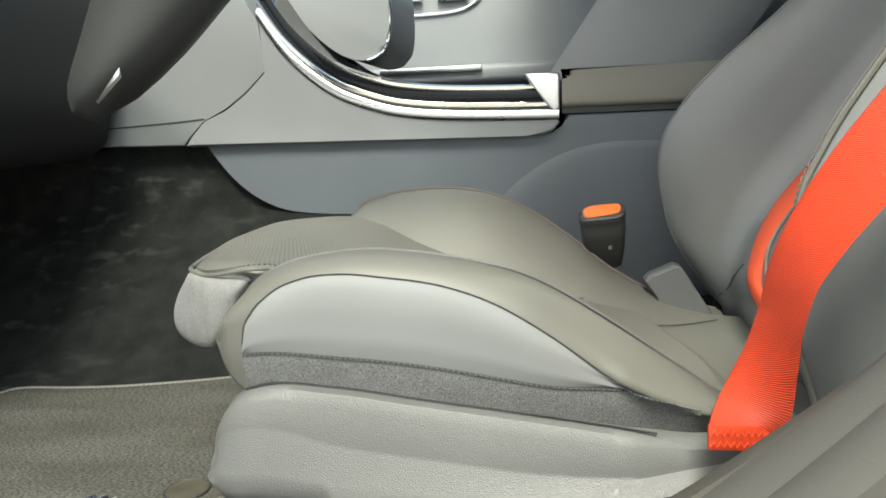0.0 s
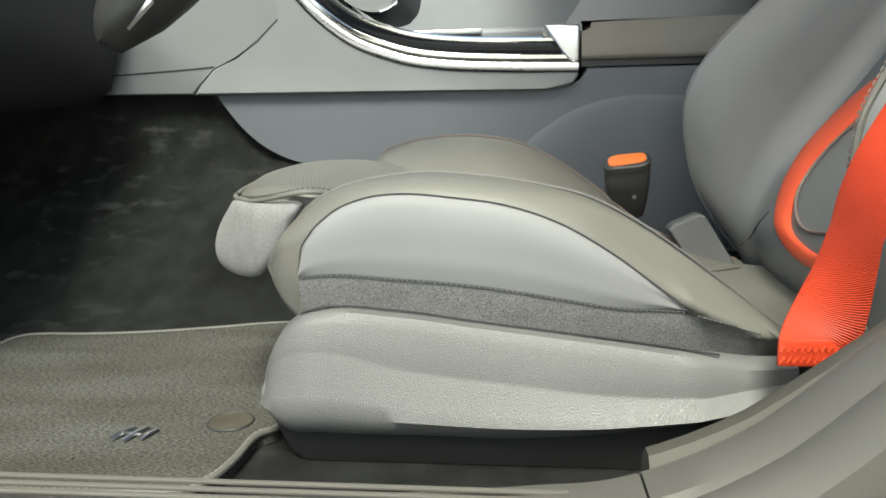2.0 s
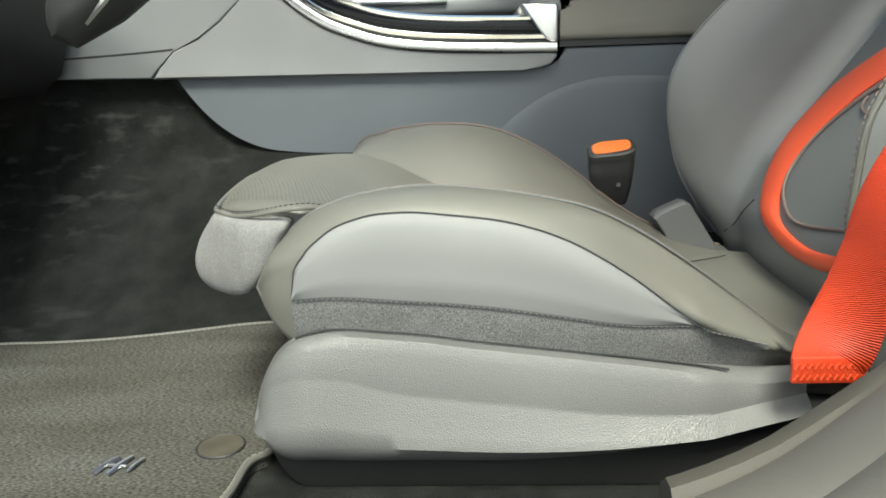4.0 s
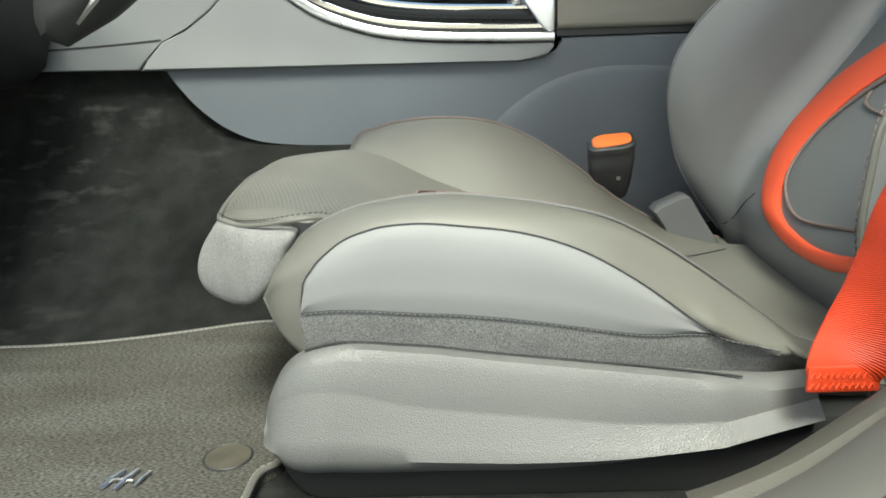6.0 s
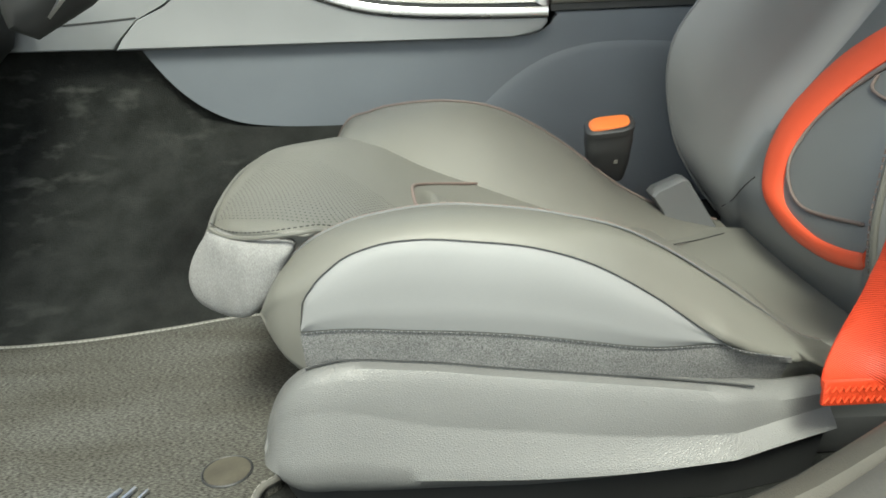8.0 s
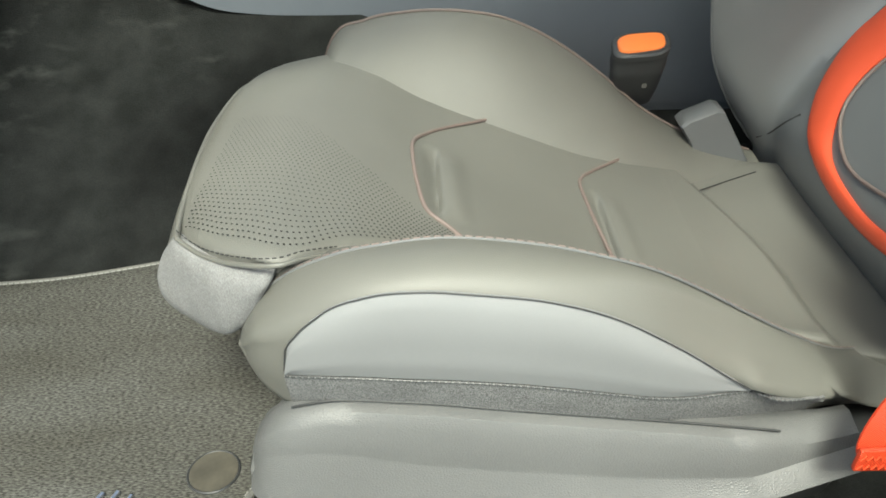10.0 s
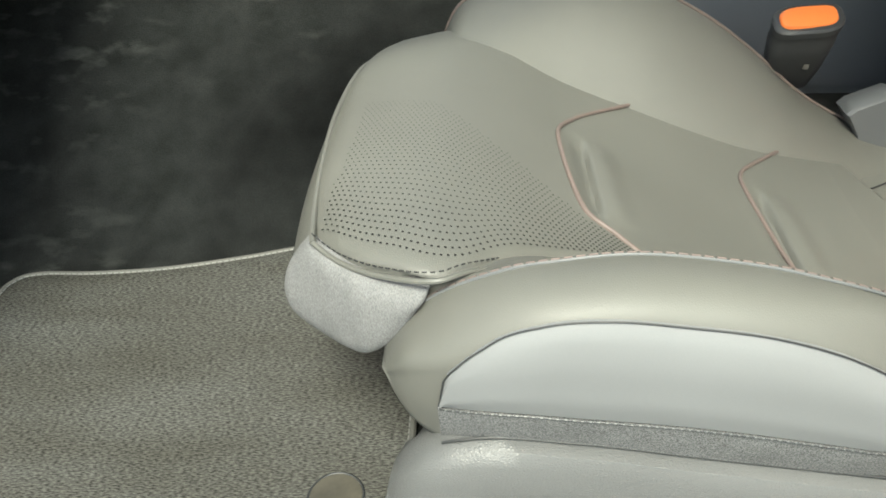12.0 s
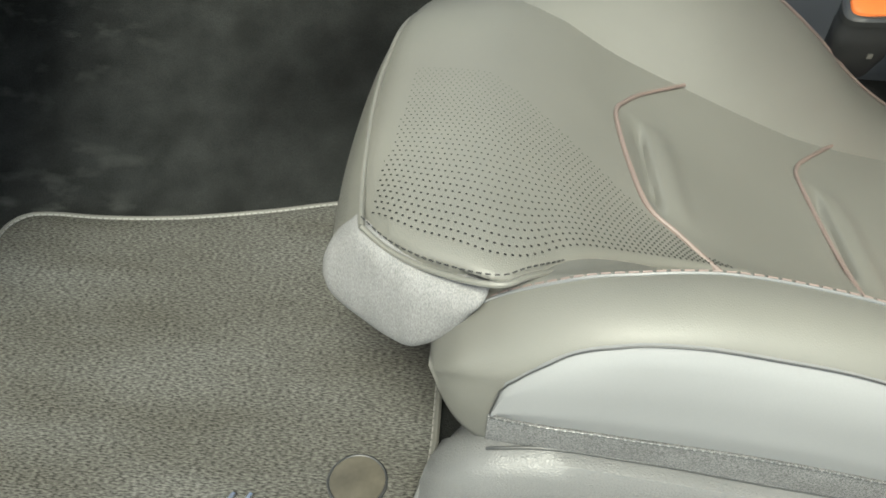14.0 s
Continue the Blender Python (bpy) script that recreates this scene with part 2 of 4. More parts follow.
# tunnel beside the footwell: carpet that rises from the mat to the console
tun = [(0.70, -0.03), (0.71, -0.0117), (0.76, -0.0112), (0.80, -0.0092), (0.83, -0.003), (0.87, 0.016), (0.92, 0.052), (0.985, 0.108), (1.055, 0.16), (1.086, 0.20), (1.092, 0.33), (1.30, 0.33), (1.30, -0.03)]
tagged(part("wall_tunnel", loft([[(x, y + (0.16 * min(1, max(0, (x + 0.06) / 0.12)) if 0.82 < y < 1.2 else 0), z) for y, z in tun] for x in np.linspace(-1.1, 1.2, 47)]), CARPET, None, "black carpet on the tunnel side"), kind="structure", category="wall")

# sill: grained inner trim, scuff strip, rubber seal and painted body, rising into the pillar at the rear
rise = curve([(x + 0.032 if x > 0.02 else x, z) for x, z in [(-1.1, -0.014), (0.05, -0.014), (0.09, -0.009), (0.12, 0.001), (0.15, 0.016), (0.18, 0.036), (0.206, 0.060), (0.233, 0.086), (0.26, 0.113), (0.30, 0.155), (0.36, 0.22), (0.46, 0.35), (0.58, 0.54), (0.72, 0.80), (0.78, 0.925)]])


def sill_run(name, profile, material, label, x0=-1.1, x1=0.83, lift=1.0):
    xs = list(np.linspace(x0, 0.0, 8)) + list(np.linspace(0.02, x1, 48))
    xs = [x for x in xs if x0 <= x <= x1]
    return tagged(part(name, loft([[(x, y, z + rise(x) * lift) for y, z in profile] for x in xs]), material, None, label), kind="structure", category="sill")


sill_run("trim_seal", [(0.275, 0.02), (0.275, 0.052), (0.285, 0.06), (0.30, 0.062), (0.312, 0.056), (0.312, 0.02)], SEAL, "grey rubber door seal along the sill")
sill_run("trim_body", [(0.10, -0.30), (0.10, -0.02), (0.13, 0.005), (0.20, 0.025), (0.262, 0.03), (0.273, 0.025), (0.273, -0.30)], WHITE, "white painted body sill of the car")
SILL = [(0.314, 0.0), (0.314, 0.052), (0.32, 0.058), (0.35, 0.058), (0.362, 0.052), (0.366, 0.02), (0.366, -0.01)]
sill_run("trim_inner_front", SILL, SEAL, "beige-grey plastic scuff plate on the door sill", x1=0.1405, lift=0.92)
sill_run("trim_inner_rear", SILL, SEAL, "beige-grey plastic lower pillar cover", x0=0.142, lift=0.92)
sill_run("trim_grained", [(0.367, -0.01), (0.367, 0.046), (0.374, 0.054), (0.386, 0.054), (0.397, 0.044), (0.402, 0.01), (0.402, -0.01)], BROWN, "grained brown-grey lower pillar trim", x0=0.15, lift=0.8)
# hidden wall behind the pillar trim, added to keep light off the backrest
near = [(x, rise(x) * 0.92 + 0.03) for x in np.linspace(0.16, 0.82, 40)]
tagged(part("wall_near", prism(near + [(0.86, 1.0), (1.74, 1.0), (1.74, -0.05), (0.16, -0.05)], 0.325, 0.356), SLATE, None, "unseen body side added to shade the rear of the cabin"), kind="structure", category="wall")
for k in range(3):
    yy = 0.322 + k * 0.009
    tagged(part("scuff_strip", block(-1.0, 0.10, yy, yy + 0.004, 0.0441, 0.0467, 0.001), RIB, None, "cream raised rib on the scuff plate"), category="sill strip", group="scuff strips")


# ---- driver's seat ----
seat = thing("driver_seat", (0.1, 0.7, 0.0), "grey leather sports seat with orange accents", "car seat")
crest_near = curve([(-0.136, 0.146), (-0.126, 0.164), (-0.10, 0.1925), (-0.07, 0.209), (-0.034, 0.217), (0.0, 0.2195), (0.041, 0.2165), (0.084, 0.210),
                    (0.126, 0.199), (0.16, 0.181), (0.192, 0.159), (0.243, 0.119), (0.293, 0.079), (0.36, 0.05)])
crest_y = curve([(-0.136, 0.545), (-0.125, 0.529), (-0.10, 0.520), (-0.05, 0.517), (0.0, 0.519), (0.06, 0.517), (0.126, 0.511), (0.19, 0.517), (0.243, 0.538), (0.293, 0.568), (0.36, 0.60)])
crest_far = curve([(-0.136, 0.15), (-0.12, 0.195), (-0.078, 0.224), (-0.04, 0.231), (0.02, 0.2315), (0.07, 0.222), (0.12, 0.198), (0.17, 0.163),
                   (0.22, 0.122), (0.28, 0.088), (0.35, 0.067), (0.36, 0.064)])
cushion = curve([(-0.20, 0.208), (-0.15, 0.2135), (-0.11, 0.212), (-0.07, 0.1985), (-0.018, 0.173), (0.05, 0.145), (0.131, 0.113), (0.181, 0.094),
                 (0.267, 0.064), (0.31, 0.059), (0.36, 0.056), (0.43, 0.05)])
end_y = curve([(-0.215, 0.571), (-0.20, 0.568), (-0.18, 0.560), (-0.16, 0.546), (-0.145, 0.535), (-0.125, 0.526), (-0.105, 0.519), (-0.09, 0.522), (-0.07, 0.540), (-0.04, 0.558), (0.45, 0.56)])
GROOVES = ((-0.004, 0.000, 0.630, 0.722), (0.1465, 0.147, 0.646, 0.742))
strip_top = curve([(-0.102, 0.140), (-0.08, 0.1435), (-0.023, 0.141), (0.04, 0.1355), (0.102, 0.126), (0.145, 0.1185), (0.20, 0.112), (0.23, 0.103), (0.26, 0.092)])
strip_low = curve([(-0.104, 0.114), (-0.085, 0.1165), (-0.025, 0.1145), (0.04, 0.106), (0.103, 0.098), (0.146, 0.0925), (0.211, 0.082), (0.26, 0.072)])
panel_top = curve([(-0.1005, 0.141), (-0.098, 0.158), (-0.091, 0.172), (-0.074, 0.1895), (-0.047, 0.202), (-0.017, 0.2055), (0.02, 0.2025), (0.062, 0.196), (0.102, 0.182), (0.145, 0.156), (0.181, 0.128), (0.203, 0.1115)])


arch_out = curve([(-0.136, 0.150), (-0.12, 0.164), (-0.10, 0.176), (-0.075, 0.189), (-0.047, 0.202), (-0.017, 0.2055), (0.02, 0.2025), (0.062, 0.196), (0.102, 0.182), (0.145, 0.156), (0.181, 0.128), (0.203, 0.1115), (0.26, 0.085)])


def outer(x, z):
    """The outer side of the near bolster: how far out it stands at that length and height."""
    top = crest_near(x)
    pt = min(arch_out(x), top - 0.010)
    st = min(strip_top(x), pt - 0.004)
    low = min(strip_low(x), st - 0.006)
    bulge = min(1, max(0, (pt - st) / 0.066))
    bulge = bulge * bulge * (3 - 2 * bulge)
    ys = [0.491, 0.485, 0.4795, 0.4795 - 0.0008 * bulge, 0.4795 - 0.0002 * bulge, 0.4765 + 0.0075 * bulge, 0.497, crest_y(x)]
    zs = [low - 0.02, low, st, st * 0.65 + pt * 0.35, st * 0.25 + pt * 0.75, pt, (pt + top) / 2 + 0.002, top]
    shift = 0.014 * max(0, (-0.06 - x) / 0.06) ** 2 + 0.014 * max(0, (x - 0.12) / 0.08) ** 1.5 + 0.013 * max(0, (-0.114 - x) / 0.022) ** 2
    k = [1, 1, 1, 1, 1, 1, 0.7, 0]
    ys = [y + shift * w for y, w in zip(ys, k)]
    return curve(list(zip(zs, ys)))(z)


def cush_z(x, y):
    """The seat's top: a little dished across, with two pressed folds and puffed pads behind them."""
    v = (y - 0.715) / 0.16
    z = cushion(x) + 0.010 * abs(v) ** 3 * min(1, max(0, (x + 0.1) / 0.15))
    for x0, x1, y0, y1 in GROOVES:
        s = (y - y0) / (y1 - y0)
        ends = min(1, max(0, min(y - y0 + 0.012, y1 + 0.012 - y) / 0.024))
        d = x - (x1 + (x0 - x1) * min(1, max(0, s)))
        z += ends * (-0.0064 * math.exp(-((d + 0.004) / (0.009 if d < -0.004 else 0.0028)) ** 2) + 0.0028 * math.exp(-((d - 0.011) / 0.009) ** 2))
    pad_end = 0.303 - 1.457 * max(0, y - 0.66) ** 2
    drop = min(1, max(0, (pad_end - x) / 0.016 + 0.5))
    z += 0.0075 * drop * drop * (3 - 2 * drop) * min(1, max(0, (x - 0.14) / 0.09))
    return z


# near bolster
rings = []
for x in list(np.linspace(-0.1338, -0.09, 14)) + list(np.linspace(-0.083, 0.36, 60)):
    c = crest_near(x)
    low = 0.149 - 1.42 * (x + 0.136) - 0.006 * math.sin(math.pi * (x + 0.136) / 0.033) if x < -0.103 else strip_low(min(x, 0.26)) - 0.012
    low = min(low, c - 0.001)
    if x > 0.26:
        low = strip_low(0.26) - 0.012 - (x - 0.26) * 0.2
    ring = []
    for s in np.linspace(0, 1, 15):
        z = low + (c - low) * s
        ring.append((x, outer(x, z), z))
    inner = min(cush_z(x, 0.60) - 0.02, c - 0.002)
    for a in np.linspace(0.12, 1, 9):
        ring.append((x, crest_y(x) + (0.606 - crest_y(x)) * a, c - (c - inner) * a**0.62))
    ring.append((x, 0.607, min(low, inner - 0.002)))
    rings.append(ring)
near_bolster = piece("bolster", loft(rings), LEATHER, seat, "padded grey leather outer side bolster")
near_bolster.data.set_sharp_from_angle(angle=radians(180))

# far bolster
rings = []
for x in list(np.linspace(-0.136, -0.09, 10)) + list(np.linspace(-0.08, 0.36, 45)):
    c = crest_far(x)
    ring = []
    inner = min(cush_z(x, 0.82) - 0.02, c - 0.004)
    low = min(0.05, c - 0.02)
    for a in np.linspace(1, 0, 12):
        ring.append((x, 0.915 - 0.11 * a, c - (c - inner) * (a**1.7)))
    for s in np.linspace(0.1, 1, 8):
        ring.append((x, 0.918 + 0.022 * math.sin(math.pi * s * 0.6), c - (c - low) * s))
    ring.append((x, 0.81, low - 0.002))
    rings.append(ring)
far_bolster = piece("bolster", loft(rings), LEATHER, seat, "padded grey leather inner side bolster")

# smooth panel and ribbed strip on the outer side
NU, NV = 60, 14


def panel_point(i, j):
    x = -0.0998 + 0.302 * (i / (NU - 1))
    lo, hi = strip_top(x) + 0.0008, max(panel_top(x), strip_top(x) + 0.0012)
    z = lo + (hi - lo) * j / (NV - 1)
    edge = min(j, NV - 1 - j) / 3
    return (x, outer(x, z) - 0.0012 - 0.002 * min(1, edge), z)


side_panel = piece("side_panel", shell(panel_point, (0, 0.006, 0), NU, NV), PANEL, seat, "smooth light grey side panel")


def strip_point(i, j):
    x = -0.101 + 0.356 * (i / (NU - 1))
    lo, hi = strip_low(x) - 0.008, strip_top(x) - 0.0008
    z = lo + (hi - lo) * j / 7
    return (x, outer(x, z) - 0.0016, z)


piece("fabric_strip", shell(strip_point, (0, 0.006, 0), NU, 8), KNIT, seat, "ribbed dark fabric strip")
seam = [(x, outer(x, panel_top(x)) - 0.0022, panel_top(x) + 0.0004) for x in np.linspace(-0.1003, 0.203, 90)]
sub("seam", tube(seam, 0.0005, 6), SEAT_DARK, near_bolster, "dark sewn seam")
seam = [(x, outer(x, strip_top(x)) - 0.0024, strip_top(x)) for x in np.linspace(-0.0985, 0.235, 80)]
sub("seam", tube(seam, 0.0005, 6), LEATHER_DARK, near_bolster, "dark sewn seam")
sub("stitching", dashes(seam, 0.0042, 0.003, 0.00055), SEAT_DARK, near_bolster, "dark stitching")
crest_line = [(x, crest_y(x) - 0.001, crest_near(x)) for x in np.linspace(-0.1336, 0.33, 130)]
sub("seam", tube([(x, y - 0.001, z - 0.0006) for x, y, z in crest_line], 0.0009, 6), LEATHER_DARK, near_bolster, "leather seam")
sub("stitching", dashes(crest_line, 0.0062, 0.0045, 0.0007), PINK, near_bolster, "rose stitching")
far_line = [(x, 0.914, crest_far(x) + 0.0008) for x in np.linspace(-0.125, 0.355, 100)]
sub("piping", tube(far_line, 0.0015, 8), PINK, far_bolster, "rose-grey piping")

# seat cushion with its rounded front end
nose = [(-0.189, 0.185), (-0.1965, 0.169), (-0.1985, 0.155), (-0.195, 0.1435), (-0.184, 0.137), (-0.168, 0.138), (-0.150, 0.150), (-0.13, 0.168)]
rings = []
ys = [0.558, 0.5585, 0.560, 0.564] + list(np.linspace(0.572, 0.872, 64)) + [0.88, 0.884, 0.886, 0.8865]
for y in ys:
    edge = max(0, (0.572 - y) / 0.014, (y - 0.872) / 0.0145)
    inset = 0.006 * (1 - math.sqrt(max(0, 1 - edge**2)))
    bow = 0.011 * (1 - ((y - 0.72) / 0.165) ** 2)
    sag = 0.010 * max(0, (0.66 - y) / 0.10) ** 2 if y < 0.66 else 0.024 * max(0, (y - 0.74) / 0.15) ** 2
    ring = []
    for x in np.linspace(0.43, -0.16, 300):
        f = max(0, (-0.06 - x) / 0.10)
        ring.append((x, y, cush_z(x, y) - inset - sag * min(1, f)))
    top = spline([(-0.16, 0.2120), (-0.171, 0.2075), (-0.180, 0.199), *nose], 4)[1:]
    for q in top:
        x, z = q[0], q[1]
        w = min(1, max(0, (z - 0.10) / 0.1))
        ring.append((x - bow * (0.4 + 0.6 * w) + inset, y, z - (sag + inset) * w))
    ring += [(-0.10, y, 0.10), (0.0, y, 0.07), (0.2, y, 0.02), (0.43, y, 0.0)]
    near = max(0, (0.63 - y) / 0.072)
    rings.append([(px, py + (end_y(px) - 0.558) * near**1.5, pz) for px, py, pz in ring])
seat_cushion = piece("cushion", loft(rings), LEATHER, seat, "grey perforated leather seat cushion")

# fabric end of the thigh support
end = spline([(-0.1745, 0.195), (-0.187, 0.184), (-0.1975, 0.169), (-0.2035, 0.153), (-0.2025, 0.139), (-0.1945, 0.1295), (-0.181, 0.1250), (-0.166, 0.1250),
              (-0.149, 0.1305), (-0.134, 0.144), (-0.121, 0.160), (-0.112, 0.179), (-0.107, 0.195), (-0.14, 0.195)], 5, closed=True)
mid = Vector((-0.145, 0.165, 0))
rings = []
for dy, k in ((0.022, 0.95), (0.014, 0.99), (0.008, 1.0), (0.003, 0.985), (-0.001, 0.95), (-0.004, 0.89), (-0.0065, 0.78), (-0.008, 0.6), (-0.009, 0.35), (-0.009, 0.12)):
    ring = []
    for q in end:
        x, z = mid.x + (q[0] - mid.x) * k, mid.y + (q[1] - mid.y) * k
        ring.append((x, end_y(x) - 0.0035 + dy, z))
    rings.append(ring)
piece("end_panel", loft(rings), FABRIC, seat, "pale grey felt end of the thigh support")
rim = spline([(-0.175, 0.5545, 0.1965), (-0.166, 0.547, 0.1945), (-0.155, 0.538, 0.1945), (-0.14, 0.528, 0.1965), (-0.125, 0.520, 0.1995), (-0.111, 0.514, 0.2025), (-0.099, 0.513, 0.2040), (-0.088, 0.521, 0.2025), (-0.074, 0.534, 0.196), (-0.062, 0.55, 0.186)], 8)
sub("piping", tube(rim, 0.0017, 8), LEATHER, seat_cushion)
sub("stitching", dashes([(x, y + 0.0035, z + 0.0032) for x, y, z in rim], 0.0045, 0.0026, 0.00045), THREAD, seat_cushion, "dark stitching")
front = spline([(-0.175, 0.5545, 0.1965), (-0.1775, 0.566, 0.1975), (-0.182, 0.60, 0.1995), (-0.1875, 0.66, 0.2015), (-0.1895, 0.72, 0.202), (-0.187, 0.80, 0.197), (-0.177, 0.87, 0.182)], 8)
sub("piping", tube(front, 0.002, 8), LEATHER, seat_cushion)

# piped inserts and pressed grooves in the cushion


def on_top(x, y, lift=0.001):
    return (x, y, cush_z(x, y) + lift)


for line in (((0.035, 0.575), (0.020, 0.590), (0.004, 0.607), (-0.013, 0.624), (-0.021, 0.660), (-0.0255, 0.70), (-0.0255, 0.728), (-0.016, 0.750), (0.004, 0.780), (0.055, 0.835)),
             ((0.142, 0.60), (0.138, 0.645), (0.133, 0.695), (0.129, 0.745), (0.131, 0.766), (0.146, 0.790), (0.195, 0.842))):
    path = spline([on_top(x, y) for x, y in line], 8)
    sub("piping", tube(path, 0.0018, 8), PINK, seat_cushion, "rose piping round the insert")
path = spline([on_top(x, y) for x, y in ((0.345, 0.862), (0.305, 0.842), (0.268, 0.815))], 6)
sub("seam", tube(path, 0.0007, 6), SEAT_DARK, seat_cushion, "dark sewn seam")

# perforations in the leather
bm = bmesh.new()
for i in range(57):
    for j in range(38):
        x = -0.170 + i * 0.0037 + (j % 2) * 0.00185
        y = 0.565 + j * 0.0037
        if x > -0.112 + (0.70 - y) * 1.14 or x > 0.602 - y:
            continue
        f = max(0, (-0.06 - x) / 0.10)
        sag = 0.010 * max(0, (0.66 - y) / 0.10) ** 2 if y < 0.66 else 0
        z = cush_z(x, y) - sag * min(1, f) + 0.0004
        if x < -0.16:
            z -= ((-0.16 - x) / 0.012) ** 2 * 0.0028
        yy = y + (end_y(x) - 0.558) * max(0, (0.63 - y) / 0.072) ** 1.5
        r = 0.0008 * (1.0 - 0.5 * (j / 37))
        tilt = (cushion(x + 0.004) - cushion(x - 0.004)) / 0.008
        vs = [bm.verts.new((x + r * math.cos(k * math.pi / 3), yy + r * math.sin(k * math.pi / 3), z + tilt * r * math.cos(k * math.pi / 3))) for k in range(6)]
        bm.faces.new(vs)
face = spline([(-0.1805, 0.1985, 0), (-0.189, 0.185, 0), (-0.1965, 0.169, 0), (-0.1985, 0.155, 0), (-0.195, 0.1435, 0)], 5)[3:-2]
for i in range(1, len(face) - 1):
    out_n = Vector((-(face[i + 1].y - face[i - 1].y), 0, face[i + 1].x - face[i - 1].x)).normalized() * -1
    if out_n.x > 0:
        out_n = -out_n
    along = Vector((face[i + 1].x - face[i - 1].x, 0, face[i + 1].y - face[i - 1].y)).normalized()
    for j in range(26):
        y = 0.567 + (j + 0.5 * (i % 2)) * 0.0037
        w = min(1, max(0, (face[i].y - 0.10) / 0.1))
        x = face[i].x - 0.011 * (1 - ((y - 0.72) / 0.165) ** 2) * (0.4 + 0.6 * w)
        z = face[i].y - 0.010 * max(0, (0.66 - y) / 0.10) ** 2 * w
        c = Vector((x, y + (end_y(x) - 0.558) * max(0, (0.63 - y) / 0.072) ** 1.5, z)) + out_n * 0.0005
        bm.faces.new([bm.verts.new(c + 0.00055 * (along * math.cos(k * math.pi / 3) + Vector((0, 1, 0)) * math.sin(k * math.pi / 3))) for k in range(6)])
tagged(sub("perforation", bm, HOLE, seat_cushion, "rows of small holes in the leather", smooth=False), kind="stuff")

# side shield
rings = []
top_edge = curve([(-0.139, 0.045), (-0.134, 0.066), (-0.125, 0.086), (-0.113, 0.102), (-0.10, 0.111), (-0.085, 0.1155), (-0.025, 0.1145), (0.04, 0.106), (0.103, 0.098), (0.146, 0.0925), (0.211, 0.083), (0.25, 0.076), (0.28, 0.074)])
ridge = curve([(-0.139, 0.038), (-0.125, 0.068), (-0.11, 0.079), (-0.082, 0.0835), (-0.023, 0.071), (0.06, 0.0605), (0.142, 0.052), (0.203, 0.052), (0.24, 0.056), (0.28, 0.060)])
under_edge = curve([(-0.139, 0.040), (-0.124, 0.028), (-0.08, 0.0235), (0.0, 0.0225), (0.06, 0.022), (0.122, 0.026), (0.20, 0.037), (0.24, 0.042), (0.28, 0.046)])
for x in list(np.linspace(-0.139, -0.09, 18)) + list(np.linspace(-0.083, 0.28, 42)):
    s = min(1, max(0, (x + 0.139) / 0.05))
    o = 0.032 * (1 - math.sqrt(max(0, 1 - (1 - s) ** 2))) + 0.02 * max(0, (x - 0.2) / 0.08)
    t, r, u = top_edge(x), ridge(x), under_edge(x)
    r, u = min(r, t - 0.003), min(u, t - 0.005)
    u = min(u, r - 0.001)
    low = -0.011
    if x < -0.1:
        low += 0.045 * ((-0.1 - x) / 0.039) ** 2
    low = min(low, u - 0.003)
    prof = [(0.52, t - 0.012), (0.496 + o, t - 0.003), (0.488 + o, t), (0.4765 + o, t - 0.003), (0.4715 + o, t * 0.7 + r * 0.3), (0.4695 + o, r + 0.003), (0.4688 + o, r),
            (0.4580 + o, r * 0.5 + u * 0.5), (0.4550 + o, r * 0.26 + u * 0.74), (0.4605 + o, u + 0.003), (0.467 + o, u - 0.003), (0.474 + o, low + (u - low) * 0.4), (0.48 + o, low), (0.52, low)]
    inner = 0.519 - 0.030 * max(0, (-0.095 - x) / 0.044) ** 2
    prof = [(min(y, inner), z) for y, z in prof]
    rings.append([(x, y, z) for y, z in prof])
# underside of the same shield, split off and coloured black for its shade
low_rings = [[(x, y + 0.0015, z) for x, y, z in r[10:13]] + [(r[12][0], r[13][1] + 0.004, r[12][2]), (r[10][0], r[13][1] + 0.004, r[10][2])] for r in rings[3:]]
rings = [r[:11] + [(r[10][0], r[13][1], r[10][2])] for r in rings]
piece("shaded_underside", loft(low_rings), BLACK, seat, "underside of the shield, its shade painted black")
piece("side_shield", loft(rings), PLASTIC, seat, "grained dark plastic shield along the seat base")
# black tube draws the shadow where the strip meets the shield
piece("joint", tube([(x, 0.4835 + 0.032 * (1 - math.sqrt(max(0, 1 - (1 - min(1, (x + 0.139) / 0.05)) ** 2))), top_edge(x) + 0.0008) for x in np.linspace(-0.10, 0.22, 60)], 0.0009, 6), BLACK, seat, "joint between strip and shield, its shadow drawn as a black line")
piece("seat_frame", block(-0.08, 0.40, 0.525, 0.90, -0.012, 0.025, 0.008), BLACK, seat, "black seat frame on its rails")

# backrest
LEAN = radians(35)
UP, OUT, ORIGIN = Vector((math.sin(LEAN), 0, math.cos(LEAN))), Vector((-math.cos(LEAN), 0, math.sin(LEAN))), Vector((0.36, 0, 0.05))


def back(y, u, n):
    p = ORIGIN + UP * u + OUT * n
    return Vector((p.x, y, p.z))


